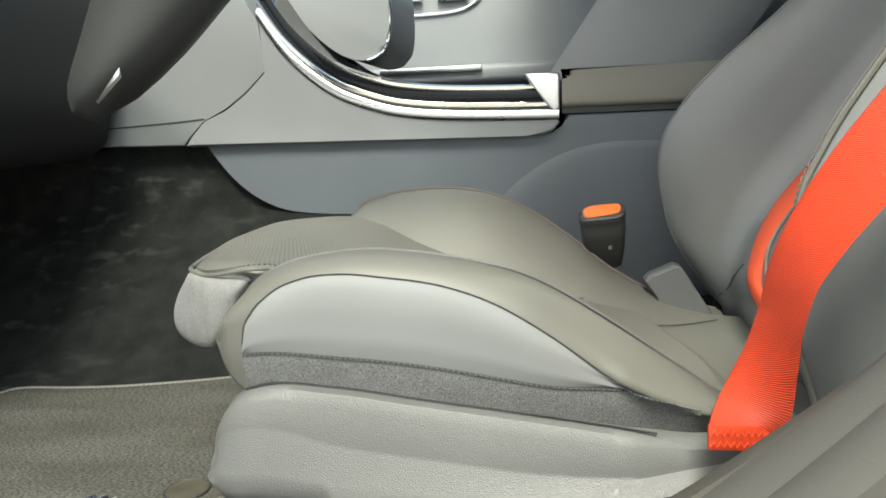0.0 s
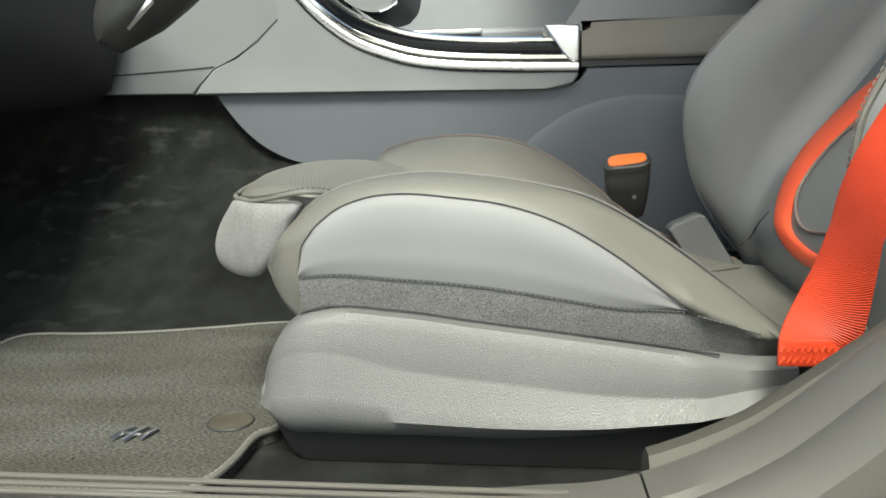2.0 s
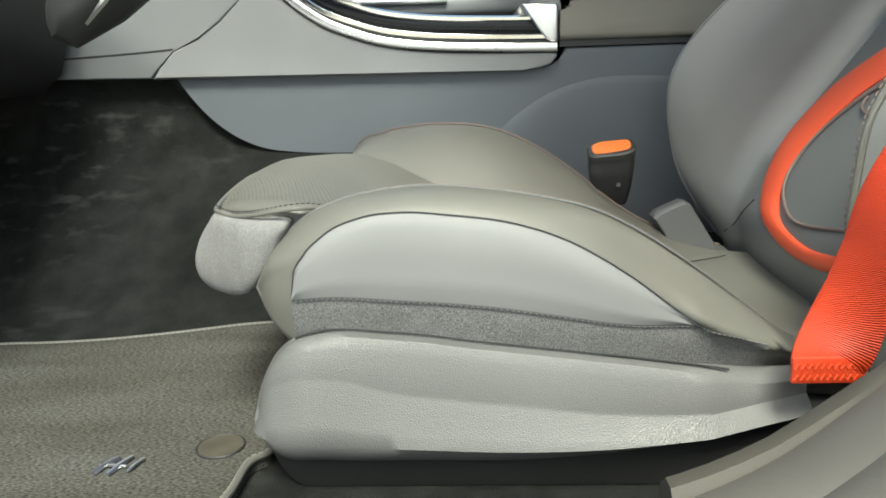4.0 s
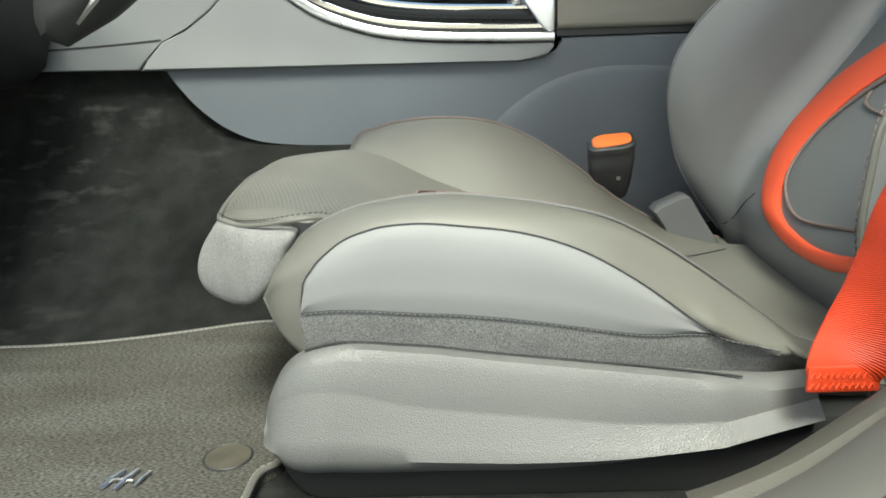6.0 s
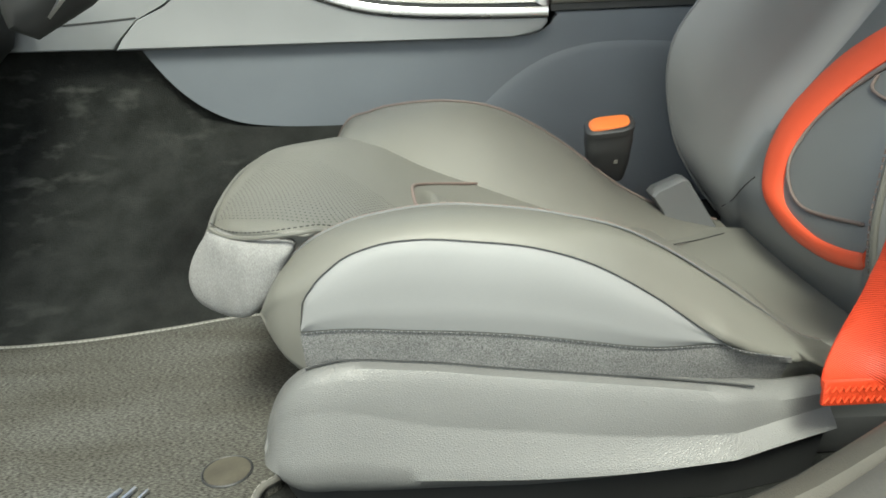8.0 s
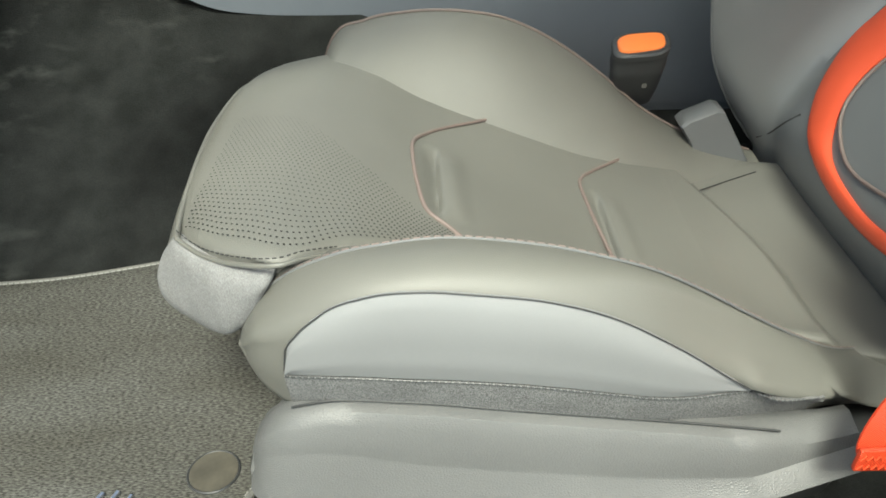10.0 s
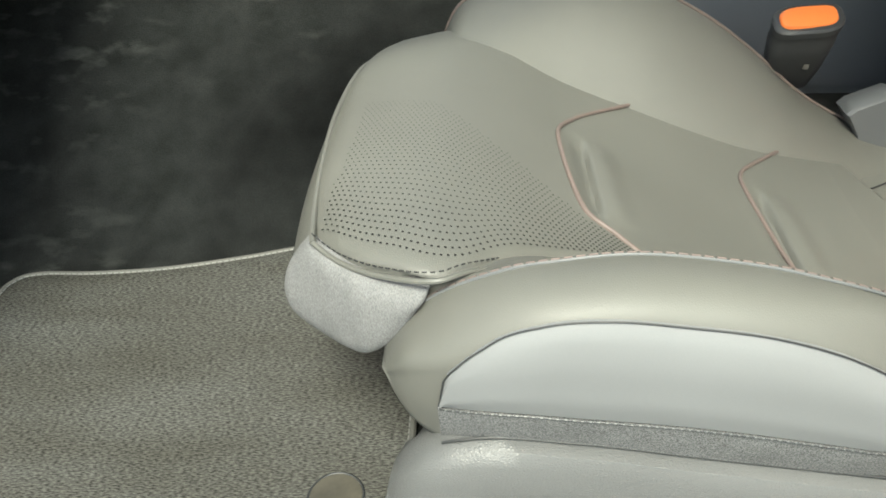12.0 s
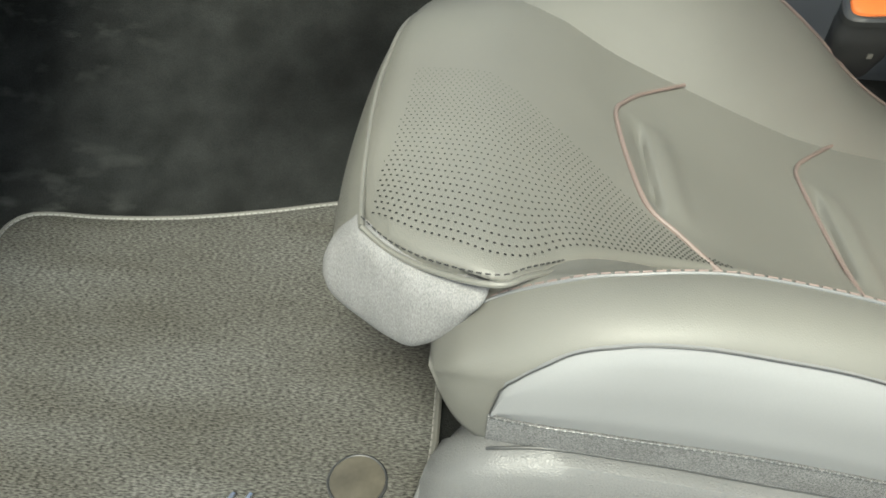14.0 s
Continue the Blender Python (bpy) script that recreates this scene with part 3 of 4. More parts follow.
far_n = curve([(-0.03, -0.03), (0.0, -0.01), (0.02, 0.015), (0.03, 0.048), (0.053, 0.102), (0.09, 0.15), (0.117, 0.175), (0.16, 0.197), (0.20, 0.20), (0.27, 0.19), (0.37, 0.166), (0.6, 0.14), (0.72, 0.12)])
near_n = curve([(-0.03, -0.02), (0.0, 0.0), (0.03, 0.035), (0.046, 0.056), (0.06, 0.073), (0.084, 0.095), (0.118, 0.117), (0.15, 0.135), (0.19, 0.144), (0.27, 0.15), (0.6, 0.13), (0.72, 0.12)])
main_n = curve([(-0.03, -0.06), (0.0, -0.045), (0.012, -0.025), (0.025, 0.0), (0.04, 0.02), (0.06, 0.034), (0.09, 0.04), (0.3, 0.04), (0.72, 0.035)])


def back_front(y, u):
    """How far forward the backrest stands at that width and height."""
    m, f, n = main_n(u), far_n(u), near_n(u)
    if y > 0.884:
        s = min(1, (y - 0.884) / 0.042)
        return m + (f - m) * (s * s * (3 - 2 * s))
    if y < 0.622:
        s = min(1, (0.622 - y) / 0.072)
        return m + (n - m) * (s * s * (3 - 2 * s))
    return m


rings = []
for u in list(np.linspace(-0.03, 0.2, 26)) + list(np.linspace(0.22, 0.72, 20)):
    w = 0.0 if u < 0.45 else 0.04 * ((u - 0.45) / 0.27) ** 2
    ring = [back(y, u, back_front(y, u)) for y in np.linspace(0.55 + w, 0.925 - w, 44)]
    f, n = back_front(0.925, u), back_front(0.55, u)
    for s in (0.04, 0.10, 0.2, 0.4, 0.7, 1.0):
        ring.append(back(0.925 - w + 0.035 * math.sin(min(1, s * 2.2) * math.pi / 2), u, f + (-0.11 - f) * s))
    for s in (1.0, 0.7, 0.4, 0.2, 0.10, 0.04):
        ring.append(back(0.55 + w - 0.035 * math.sin(min(1, s * 2.2) * math.pi / 2), u, n + (-0.11 - n) * s))
    rings.append(ring)
seat_back = piece("backrest", loft(rings), LEATHER_DARK, seat, "dark grey leather backrest with padded bolsters")


def band(name, outer_line, inner_line, lift, material, label, n=10):
    a, b = spline([(y, u, 0) for y, u in outer_line], n), spline([(y, u, 0) for y, u in inner_line], n)
    m = min(len(a), len(b))
    a, b = [a[round(i * (len(a) - 1) / (m - 1))] for i in range(m)], [b[round(i * (len(b) - 1) / (m - 1))] for i in range(m)]

    def at(i, j):
        s = j / 6
        q = a[i].lerp(b[i], s)
        return back(q.x, q.y, back_front(q.x, q.y) + lift * (0.35 + 0.65 * math.sin(math.pi * s) ** 0.5))
    return sub(name, shell(at, tuple(-OUT * 0.008), m, 7), material, seat_back, label)


band("accent_band", [(0.62, 0.46), (0.70, 0.40), (0.77, 0.335), (0.822, 0.29), (0.864, 0.243), (0.878, 0.19), (0.877, 0.15), (0.853, 0.097), (0.810, 0.063), (0.742, 0.046), (0.667, 0.046), (0.61, 0.056), (0.598, 0.06)],
     [(0.57, 0.42), (0.65, 0.36), (0.72, 0.30), (0.775, 0.252), (0.804, 0.212), (0.818, 0.16), (0.818, 0.13), (0.797, 0.09), (0.762, 0.068), (0.70, 0.059), (0.65, 0.062), (0.61, 0.070), (0.598, 0.073)], 0.005, RED,
     "orange-red leather accent band on the backrest")


def on_back(line, lift):
    return spline([back(y, u, back_front(y, u) + lift) for y, u in line], 8)


sub("piping", tube(on_back(((0.68, 0.30), (0.75, 0.255), (0.79, 0.215), (0.812, 0.165), (0.810, 0.118), (0.783, 0.09), (0.73, 0.0755), (0.64, 0.089)), 0.002), 0.0018, 8), PINK, seat_back, "rose piping on the backrest")
sub("piping", tube(on_back(((0.776, 0.224), (0.771, 0.212), (0.755, 0.205), (0.715, 0.20), (0.64, 0.20)), 0.002), 0.0018, 8), PINK, seat_back, "rose piping on the backrest")
sub("seam", tube(on_back(((0.905, 0.028), (0.89, 0.042), (0.872, 0.06), (0.856, 0.078)), 0.0004), 0.0009, 6), THREAD, seat_back, "dark sewn seam")
sub("piping", tube([back(0.927, u, far_n(u) + 0.0004) for u in np.linspace(0.02, 0.7, 80)], 0.0016, 8), LEATHER_DARK, seat_back, "piped edge of the backrest")
path = [back(0.549, u, near_n(u) + 0.0006) for u in np.linspace(0.02, 0.7, 90)]
sub("seam", tube(path, 0.0028, 8), LEATHER, seat_back, "pale piped edge of the outer bolster")
sub("stitching", dashes([p + OUT * 0.0026 + Vector((0, 0.004, 0)) for p in path], 0.006, 0.004, 0.0008), PINK, seat_back, "rose stitching")
outer_panel = spline([(0.0, 0.05, 0), (-0.005, 0.12, 0), (0.0, 0.3, 0), (0.01, 0.6, 0), (-0.07, 0.62, 0), (-0.085, 0.3, 0), (-0.08, 0.08, 0), (-0.05, 0.045, 0)], 5, closed=True)
rings = []
for y, k in ((0.525, 1.0), (0.512, 1.0), (0.510, 0.97), (0.509, 0.9)):
    rings.append([back(y, 0.33 + (q.y - 0.33) * k, -0.04 + (q.x + 0.04) * k) for q in outer_panel])
piece("outer_panel", loft(rings), LEATHER_DARK, seat, "dark padded outer panel of the backrest")

# ---- belt, buckle and latch cover ----
belt = thing("seat_belt", (0.27, 0.45, 0.08), "orange-red woven seat belt fixed beside the seat", "seat belt")
line = [((0.273, 0.450, 0.094), 0), ((0.275, 0.450, 0.104), -18), ((0.280, 0.449, 0.122), -40), ((0.287, 0.448, 0.150), -62), ((0.292, 0.446, 0.180), -73), ((0.298, 0.442, 0.212), -70),
        ((0.313, 0.437, 0.245), -60), ((0.336, 0.431, 0.282), -48), ((0.370, 0.424, 0.33), -36), ((0.432, 0.414, 0.43), -20), ((0.53, 0.408, 0.62), -8), ((0.64, 0.405, 0.85), 0)]
cps = spline([p for p, _ in line], 8)
tw = np.interp(np.linspace(0, len(line) - 1, len(cps)), range(len(line)), [a for _, a in line])


def web(i, j):
    p = cps[i]
    d = (cps[min(i + 1, len(cps) - 1)] - cps[max(i - 1, 0)]).normalized()
    side = Vector((1, 0, 0)) - d * d.x
    side.normalize()
    side = Matrix.Rotation(radians(tw[i]), 3, d) @ side
    return p + side * 0.0235 * (j / 4 - 1)


piece("webbing", shell(web, (0, 0.0016, 0), len(cps), 9), WEB, belt, "orange-red woven webbing")
piece("sewn_end", block(0.2485, 0.298, 0.4462, 0.4505, 0.087, 0.106, 0.0018), WEB, belt, "sewn end of the webbing with zigzag stitching")
bm = bmesh.new()
for k in range(2):
    zig = [(0.250 + i * 0.0022, 0.4458, 0.090 + k * 0.008 + (0.004 if i % 2 else 0)) for i in range(21)]
    tube(zig, 0.0006, 5, bm)
piece("stitching", bm, RED, belt, "zigzag stitching")

buckle = thing("belt_buckle", (0.215, 0.91, 0.1), "black belt buckle with an orange release button", "belt buckle")
buckle_turn = Matrix.Rotation(radians(25), 3, "X")
axis_b = Vector((-0.08, -0.42, 0.9)).normalized()
rings = []
for s, w, d in ((-0.10, 0.010, 0.006), (-0.052, 0.010, 0.006), (-0.05, 0.018, 0.011), (-0.03, 0.022, 0.013), (-0.012, 0.0235, 0.014), (0.0, 0.0245, 0.0145), (0.001, 0.0238, 0.014), (0.012, 0.0245, 0.0145), (0.0165, 0.0235, 0.0135), (0.018, 0.021, 0.0115)):
    c = Vector((0.211, 0.912, 0.178)) + axis_b * s * 1.2
    rings.append([c + buckle_turn @ Vector((1.18 * w * abs(math.cos(a)) ** 0.6 * (1 if math.cos(a) > 0 else -1), 1.18 * d * abs(math.sin(a)) ** 0.6 * (1 if math.sin(a) > 0 else -1), 0.18 * w * math.cos(a))) for a in np.linspace(0, 2 * math.pi, 32, endpoint=False)])
piece("housing", loft(rings), BLACK, buckle, "black plastic housing")
rings = []
for s, w, d in ((0.010, 0.0205, 0.0112), (0.0195, 0.0205, 0.0112), (0.021, 0.0195, 0.0102), (0.0215, 0.017, 0.008)):
    c = Vector((0.211, 0.912, 0.178)) + axis_b * s * 1.2
    rings.append([c + buckle_turn @ Vector((1.18 * w * abs(math.cos(a)) ** 0.6 * (1 if math.cos(a) > 0 else -1), 1.18 * d * abs(math.sin(a)) ** 0.6 * (1 if math.sin(a) > 0 else -1), 0.18 * w * math.cos(a))) for a in np.linspace(0, 2 * math.pi, 32, endpoint=False)])
piece("release_button", loft(rings), ORANGE, buckle, "orange push button")
c = Vector((0.211, 0.912, 0.178)) + axis_b * 0.0125 * 1.2
rings = [[c + axis_b * s + buckle_turn @ Vector((w * abs(math.cos(a)) ** 0.6 * (1 if math.cos(a) > 0 else -1), d * abs(math.sin(a)) ** 0.6 * (1 if math.sin(a) > 0 else -1), 0.18 * w * math.cos(a))) for a in np.linspace(0, 2 * math.pi, 32, endpoint=False)]
         for s, w, d in ((0.0, 0.0285, 0.0172), (0.0, 0.0295, 0.0180), (0.006, 0.0295, 0.0180), (0.008, 0.0275, 0.0160))]
piece("collar", loft(rings), SEAT_DARK, buckle, "grey collar round the button")
piece("printed_mark", block(0.2175, 0.2225, 0.9060, 0.9078, 0.1475, 0.1525, 0), SEAL, buckle, "small pale printed square")

cover = thing("latch_cover", (0.305, 0.9, 0.08), "pale grey plastic cover beside the seat hinge", "cover")
rings = []
for y in (0.885, 0.888, 0.915, 0.918):
    k = 0.94 if y in (0.885, 0.918) else 1.0
    rings.append([(0.305 + (x - 0.305) * k, y, 0.088 + (z - 0.10) * k) for x, z in ((0.262, 0.121), (0.268, 0.128), (0.298, 0.141), (0.306, 0.139), (0.345, 0.078), (0.345, 0.05), (0.29, 0.05), (0.276, 0.10))])
piece("shell", loft(rings), COVER, cover)

# ---- floor mat ----
mat = thing("floor_mat", (-0.35, 0.6, 0.0), "dark grey-brown carpet mat with bound edge in the footwell", "floor mat")
outline = [(-0.550, 0.40), (-0.553, 0.55), (-0.553, 0.71), (-0.549, 0.750), (-0.527, 0.763), (-0.47, 0.765), (-0.40, 0.774), (-0.32, 0.795), (-0.25, 0.818), (-0.20, 0.822), (-0.155, 0.80),
           (-0.141, 0.775), (-0.137, 0.70), (-0.135, 0.61), (-0.133, 0.55), (-0.137, 0.515), (-0.15, 0.497), (-0.152, 0.455), (-0.16, 0.42), (-0.18, 0.405), (-0.30, 0.398)]
edge_line = spline([(x, y, 0) for x, y in outline], 6, closed=True)
rings = [[(p.x, p.y, -0.011) for p in edge_line], [(p.x, p.y, 0.0) for p in edge_line]]
ctr = Vector((-0.33, 0.6, 0))
for k, z in ((0.985, 0.0015), (0.9, 0.0015), (0.6, 0.0015), (0.3, 0.0015), (0.05, 0.0015)):
    rings.append([(ctr.x + (p.x - ctr.x) * k, ctr.y + (p.y - ctr.y) * k, z) for p in edge_line])
piece("carpet", loft(rings), MATTED, mat, "worn dark grey-brown carpet pile")
piece("binding", tube([(p.x, p.y, 0.0005) for p in edge_line], 0.003, 8, closed=True), BINDING, mat, "sewn edge binding")
inner_edge = [(ctr.x + (p.x - ctr.x) * 0.988, ctr.y + (p.y - ctr.y) * 0.988, 0.0024) for p in edge_line]
piece("stitching", dashes(inner_edge, 0.006, 0.004, 0.0006), GREYPIPE, mat, "pale stitching along the binding")
ring_c = [( -0.181 + 0.0195 * math.cos(a), 0.521 + 0.0195 * math.sin(a), 0.0022) for a in np.linspace(0, 2 * math.pi, 40, endpoint=False)]
piece("fastener_ring", tube(ring_c, 0.0011, 6, closed=True), BLACK, mat, "dark rim of the round fastener")
disc = bmesh.new()
bmesh.ops.create_cone(disc, cap_ends=True, segments=40, radius1=0.0192, radius2=0.0185, depth=0.002, matrix=Matrix.Translation((-0.181, 0.521, 0.002)))
piece("fastener", disc, FASTENER, mat, "round brown plastic fastener")
for x0, y0, x1, y1, r in ((-0.268, 0.478, -0.259, 0.502, 0.0022), (-0.256, 0.476, -0.248, 0.503, 0.0022), (-0.269, 0.490, -0.246, 0.488, 0.0016), (-0.242, 0.480, -0.237, 0.500, 0.0016)):
    piece("badge_bar", tube([(x0, y0, 0.003), ((x0 + x1) / 2, (y0 + y1) / 2, 0.0042), (x1, y1, 0.003)], r, 6), SATIN, mat, "metal badge bar")

# ---- centre console ----
con = thing("centre_console", (-0.1, 1.15, 0.0), "grey soft-touch centre console with silver and gloss black trim", "console")
low_panel = spline([(-0.405, 0.300), (-0.385, 0.27), (-0.36, 0.240), (-0.325, 0.212), (-0.28, 0.192), (-0.22, 0.184), (-0.16, 0.182)], 6)
outline = [(p[0], p[1]) for p in low_panel] + [(-0.06, 0.172), (0.0, 0.14), (0.08, 0.06), (0.16, 0.0), (0.9, 0.0), (0.9, 0.325), (0.17, 0.325), (0.165, 0.305), (0.15, 0.296), (0.0, 0.297)]
piece("lower_panel", prism(outline, 1.072, 1.30, 0.004), SLATE, con, "slate grey lower side panel")
bulge = spline([(0.06, 0.20, 0), (0.10, 0.235, 0), (0.15, 0.265, 0), (0.21, 0.282, 0), (0.27, 0.285, 0), (0.36, 0.28, 0)], 6)
rings = []
for y, k in ((1.0735, 1.0), (1.0712, 0.97), (1.0698, 0.9), (1.069, 0.7)):
    rings.append([(0.30 + (p.x - 0.30) * k, y, 0.15 + (p.y - 0.15) * k) for p in bulge] + [(0.30 + 0.25 * k, y, 0.15 + 0.1 * k), (0.30 + 0.25 * k, y, 0.15 - 0.1 * k), (0.30 - 0.2 * k, y, 0.15 - 0.1 * k)])
piece("side_swell", loft(rings), SLATE, con, "raised swelling of the side panel")
sweep = [(-0.30, 0.49), (-0.265, 0.437), (-0.225, 0.396), (-0.18, 0.364), (-0.13, 0.344), (-0.08, 0.331), (-0.01, 0.323), (0.08, 0.319), (0.158, 0.3175)]
sw = [(p[0], p[1]) for p in spline([(x, z, 0) for x, z in sweep], 6)]
side = [(x, z) for x, z in sw] + [(0.158, 0.312), (0.150, 0.302), (0.135, 0.297), (0.11, 0.295), (-0.435, 0.298), (-0.424, 0.312), (-0.40, 0.337), (-0.36, 0.353), (-0.325, 0.373), (-0.29, 0.405)]
piece("side_panel", prism(side, 1.060, 1.28, 0.003), CONSOLE, con, "grey soft-touch side panel")


def strip(name, shift, width, y0, y1, material, label):
    a = [(x, z + shift) for x, z in sw]
    b = [(x + (0.35 if x < -0.1 else 0.0) * width * min(1, (-0.1 - x) / 0.1 if x < -0.1 else 0), z + shift + width) for x, z in sw]
    bm = bmesh.new()
    rings = []
    for (x0, z0), (x1, z1) in zip(a, b):
        rings.append([(x0, y1, z0), (x0, y0 + 0.002, z0), (x0 * 0.8 + x1 * 0.2, y0, z0 * 0.8 + z1 * 0.2), (x0 * 0.2 + x1 * 0.8, y0, z0 * 0.2 + z1 * 0.8), (x1, y0 + 0.002, z1), (x1, y1, z1)])
    return piece(name, loft(rings, bm=bm), material, con, label)


strip("silver_trim", 0.001, 0.0135, 1.056, 1.25, SATIN, "bright silver trim strip")
strip("shadow_gap", 0.0145, 0.005, 1.066, 1.25, BLACK, "dark joint")
strip("chrome_trim", 0.019, 0.008, 1.064, 1.25, CHROME, "chrome trim rail")
strip("gloss_side", 0.0272, 0.02, 1.078, 1.24, GLOSS, "gloss black side of the console tray")
tray = [(x, z + 0.047) for x, z in sw if x < 0.16]
rings = [[(x, 1.080, z - 0.002), (x, 1.080, z + 0.004), (x, 1.092, z + 0.007), (x, 1.098, z + 0.003), (x, 1.098, z - 0.002)] for x, z in tray]
piece("tray_rail", loft(rings), CHROME, con, "chrome rail of the tray")
rings = [[(x, 1.097, z - 0.01), (x, 1.097, z), (x, 1.30, z), (x, 1.30, z - 0.01)] for x, z in tray]
piece("tray_cover", loft(rings), GLOSS, con, "gloss black tray cover")
rings = [[(x, 1.30, z - 0.002), (x, 1.30, z + 0.008), (x, 1.312, z + 0.008), (x, 1.312, z - 0.002)] for x, z in tray]
piece("tray_rail", loft(rings), CHROME, con, "chrome rail of the tray")
piece("end_cap", prism([(0.108, 0.386), (0.156, 0.386), (0.160, 0.382), (0.160, 0.333), (0.152, 0.332), (0.143, 0.337)], 1.060, 1.30, 0.003), SATIN, con, "bright silver end cap")
arm = spline([(0.163, 0.335, 0), (0.163, 0.372, 0), (0.168, 0.384, 0), (0.19, 0.388, 0), (0.35, 0.391, 0), (0.56, 0.392, 0), (0.585, 0.38, 0), (0.585, 0.335, 0)], 5)
piece("armrest", prism([(p.x, p.y) for p in arm], 1.060, 1.30, 0.008, 4), ARM, con, "brown-grey leather armrest lid")
piece("shadow_gap", block(0.163, 0.60, 1.069, 1.29, 0.326, 0.336, 0), BLACK, con, "dark joint under the armrest")

# ---- dashboard ----
dash = thing("dashboard", (-0.6, 1.0, 0.0), "dark grey dashboard with lower knee panel", "dashboard")
piece("console_side", prism([(p[0], p[1]) for p in [Vector((x, z, 0)) for x, z in ((-0.75, 0.305), (-0.438, 0.2995), (-0.4275, 0.313), (-0.403, 0.339), (-0.362, 0.3555), (-0.328, 0.376), (-0.293, 0.408), (-0.272, 0.437), (-0.303, 0.49), (-0.36, 0.60), (-0.75, 0.60))]], 1.061, 1.5, 0.0025), CONSOLE, dash, "grey lower side of the dashboard")
piece("seam_gap", tube(spline([(-0.66, 1.0608, 0.326), (-0.55, 1.0608, 0.332), (-0.45, 1.0608, 0.337), (-0.400, 1.0608, 0.3405)], 6), 0.0012, 6), BLACK, dash, "dark joint line")
rings = []
for y in (0.38, 0.40, 0.70, 1.0, 1.04, 1.05):
    k = 0.9 if y in (0.38, 1.05) else 1.0
    rings.append([(-0.80 + (x + 0.80) * k, y, z) for x, z in ((-1.1, 0.28), (-0.70, 0.275), (-0.59, 0.285), (-0.56, 0.31), (-0.53, 0.40), (-0.52, 0.55), (-0.55, 0.64), (-1.1, 0.66))])
piece("knee_panel", loft(rings), BLACK, dash, "black knee panel")
piece("top", block(-1.1, -0.52, 0.36, 1.93, 0.60, 0.70, 0.03, 4), BLACK, dash, "black dashboard top")

col = thing("steering_column", (-0.36, 0.7, 0.3), "dark steering column end with silver accent", "steering column")
rings = []
for s in np.linspace(0, 1, 16):
    k = math.sqrt(max(0, 1 - (1 - min(1, s * 4)) ** 2))
    c0 = Vector((-0.347 + 0.215 * s, 0.70, 0.333 + 0.27 * s))
    rx, ry = 0.044 * k * (1 + 2.4 * s) + 0.001, 0.042 * k * (1 + 0.3 * s) + 0.001
    rings.append([c0 + Vector((rx * math.cos(a), ry * math.sin(a), 0.25 * rx * math.cos(a))) for a in np.linspace(0, 2 * math.pi, 36, endpoint=False)])
piece("shroud", loft(rings), SEAT_DARK, col, "dark soft plastic shroud")
rings = []
for s in np.linspace(0, 1, 8):
    x = -0.310 + 0.024 * s
    rings.append([(x, 0.648 + 0.008 * s, 0.352 + 0.026 * s), (x, 0.652 + 0.008 * s, 0.350 + 0.026 * s), (x, 0.650 + 0.008 * s, 0.353 + 0.033 * s)])
piece("silver_accent", loft(rings), SATIN, col, "small silver accent")

# ---- screen, passenger side ----
scr = thing("centre_screen", (-0.2, 1.2, 0.45), "grey glossy lower end of the centre screen", "screen")
ol = spline([(-0.36, 0.56), (-0.29, 0.515), (-0.235, 0.462), (-0.195, 0.436), (-0.16, 0.431), (-0.130, 0.447), (-0.118, 0.49), (-0.118, 0.56)], 5)
piece("housing", prism([(p[0], p[1]) for p in ol], 1.19, 1.42, 0.008, 3), CONSOLE, scr, "satin grey housing")
edge = [(p[0] + 0.001, 1.188, p[1] - 0.001) for p in ol]
piece("chrome_edge", tube(edge[-16:], 0.003, 8), CHROME, scr, "chrome edge")

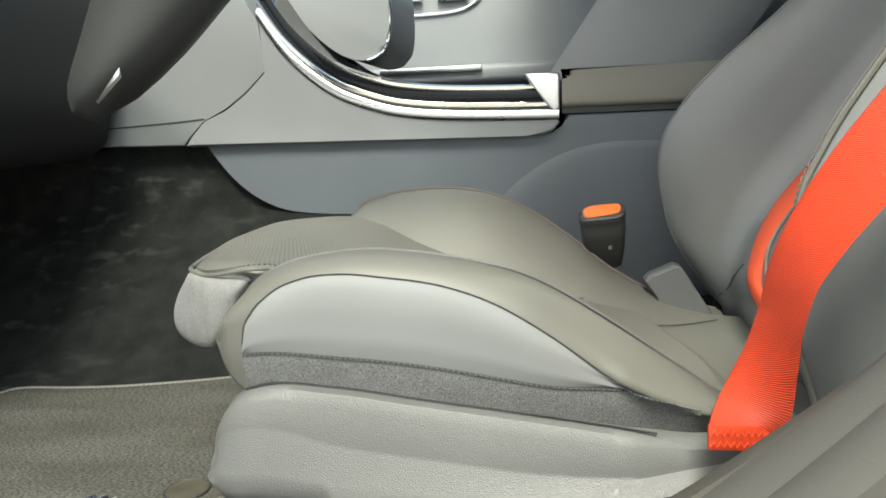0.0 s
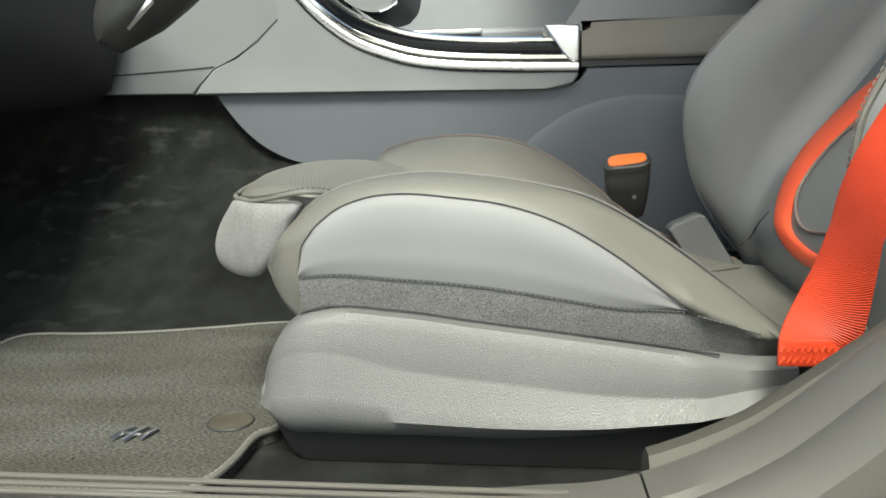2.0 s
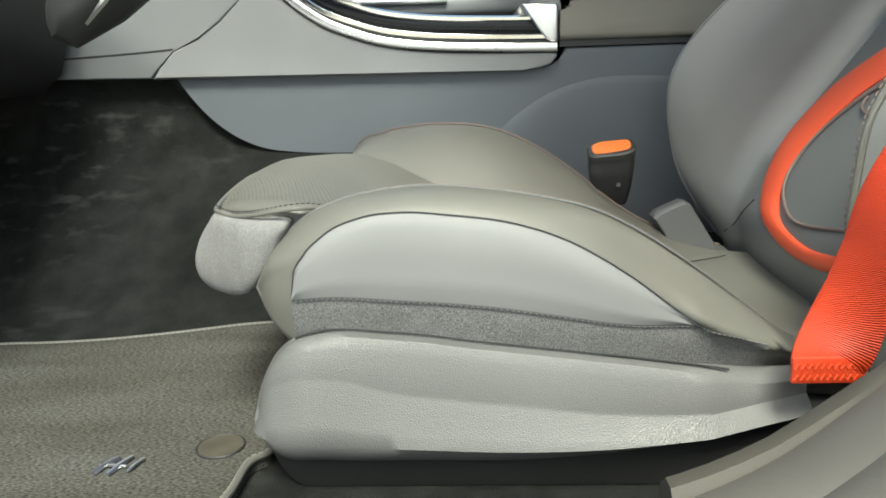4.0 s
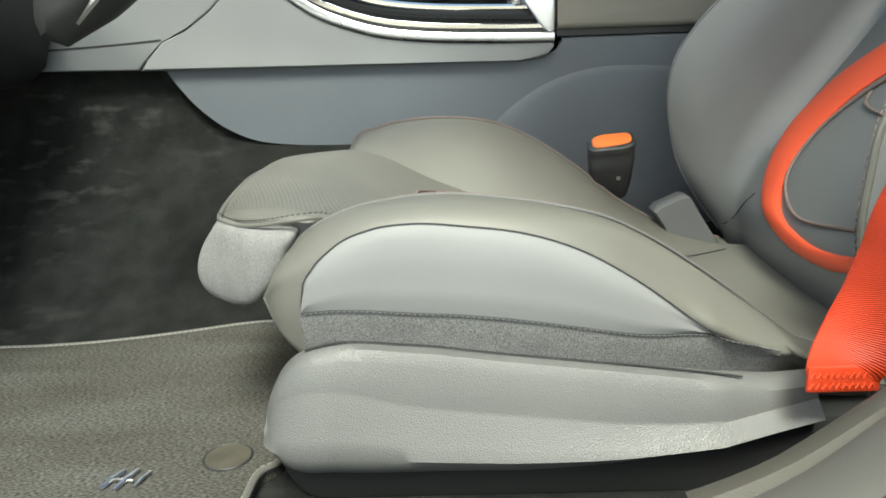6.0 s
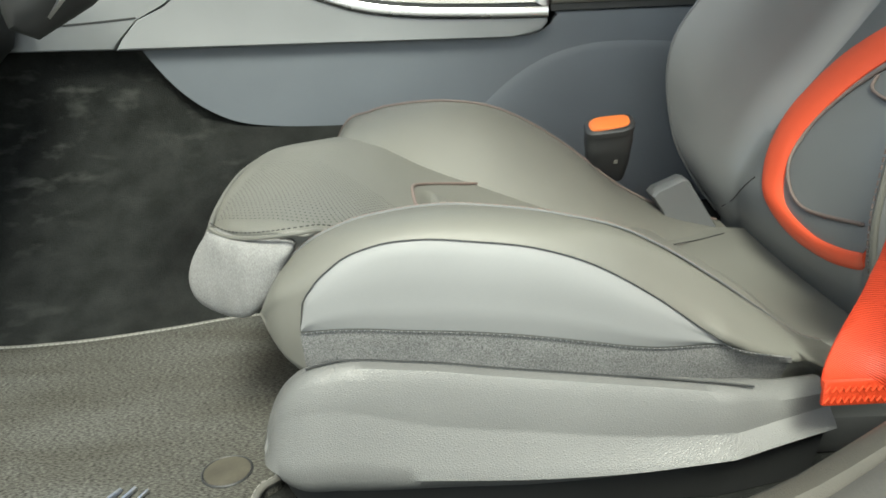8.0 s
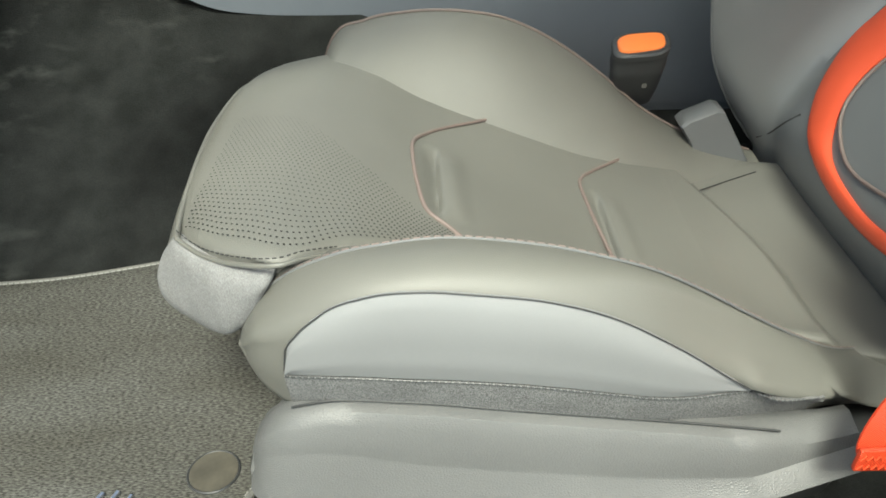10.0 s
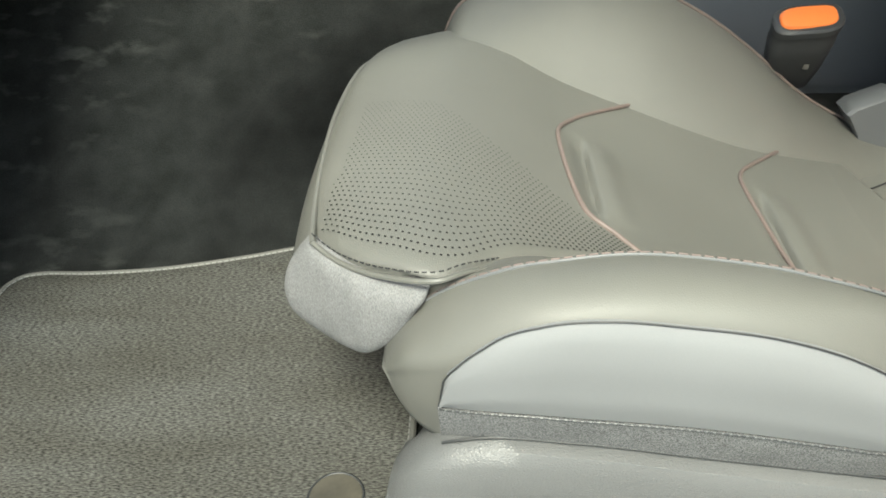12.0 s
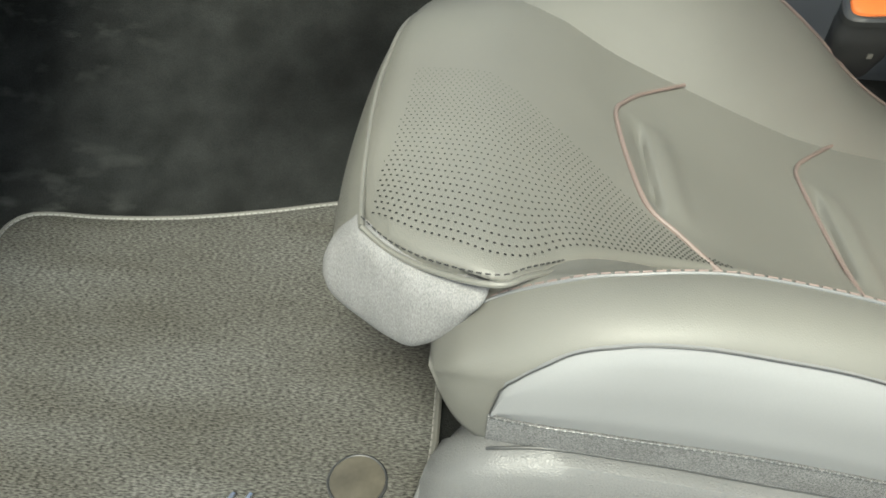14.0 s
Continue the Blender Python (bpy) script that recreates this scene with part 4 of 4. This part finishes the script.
pdoor = thing("passenger_door", (0.0, 1.92, 0.0), "grey-blue door panel on the passenger side", "door")
piece("door_panel", block(-1.1, 1.7, 1.90, 1.97, -0.05, 0.66, 0.01), DOOR, pdoor, "grey-blue door lining")
piece("armrest_ledge", block(-0.5, 0.35, 1.80, 1.905, 0.42, 0.465, 0.015, 3), DOOR, pdoor, "door armrest")
piece("pull_trim", block(-0.28, -0.02, 1.79, 1.80, 0.448, 0.462, 0.003), SATIN, pdoor, "silver pull trim")
sw_l = spline([(-0.30, 1.897, 0.66), (-0.28, 1.897, 0.615), (-0.20, 1.897, 0.605), (-0.09, 1.897, 0.61), (-0.04, 1.897, 0.63), (-0.02, 1.897, 0.66)], 6)
piece("switch_surround", tube(sw_l, 0.005, 8), CHROME, pdoor, "chrome surround of the seat switches")
for x in (-0.26, -0.14):
    piece("seat_switch", block(x, x + 0.08, 1.885, 1.90, 0.635, 0.648, 0.004), SATIN, pdoor, "silver seat switch")

pseat = thing("passenger_seat", (0.5, 1.5, 0.0), "dark grey leather passenger seat", "car seat")
rings = []
for u in np.linspace(0, 0.75, 24):
    ring = []
    for y in np.linspace(1.34, 1.70, 22):
        v = (y - 1.52) / 0.18
        n = 0.06 + 0.09 * max(0, (abs(v) - 0.45) / 0.55) ** 1.5 * min(1, u / 0.1)
        p = Vector((0.13, 0, 0.12)) + UP * u + OUT * n
        ring.append((p.x, y, p.z))
    for y, n in ((1.735, 0.08), (1.735, -0.1), (1.305, -0.1), (1.305, 0.08)):
        p = Vector((0.13, 0, 0.12)) + UP * u + OUT * n
        ring.append((p.x, y, p.z))
    rings.append(ring)
piece("backrest", loft(rings), LEATHER_DARK, pseat, "dark leather backrest")
piece("cushion", block(-0.35, 0.19, 1.33, 1.72, 0.02, 0.2, 0.05, 5), LEATHER_DARK, pseat, "dark leather cushion")
piece("seat_frame", block(-0.3, 0.19, 1.36, 1.69, -0.012, 0.05, 0.01), BLACK, pseat, "black seat frame")
for y in (1.36, 1.40, 1.46):
    path = []
    for u in np.linspace(0.1, 0.7, 20):
        v = (y - 1.52) / 0.18
        n = 0.06 + 0.09 * max(0, (abs(v) - 0.45) / 0.55) ** 1.5 + 0.001
        p = Vector((0.13, 0, 0.12)) + UP * u + OUT * n
        path.append((p.x, y, p.z))
    piece("piping", tube(path, 0.0035, 6), GREYPIPE, pseat, "pale piping")
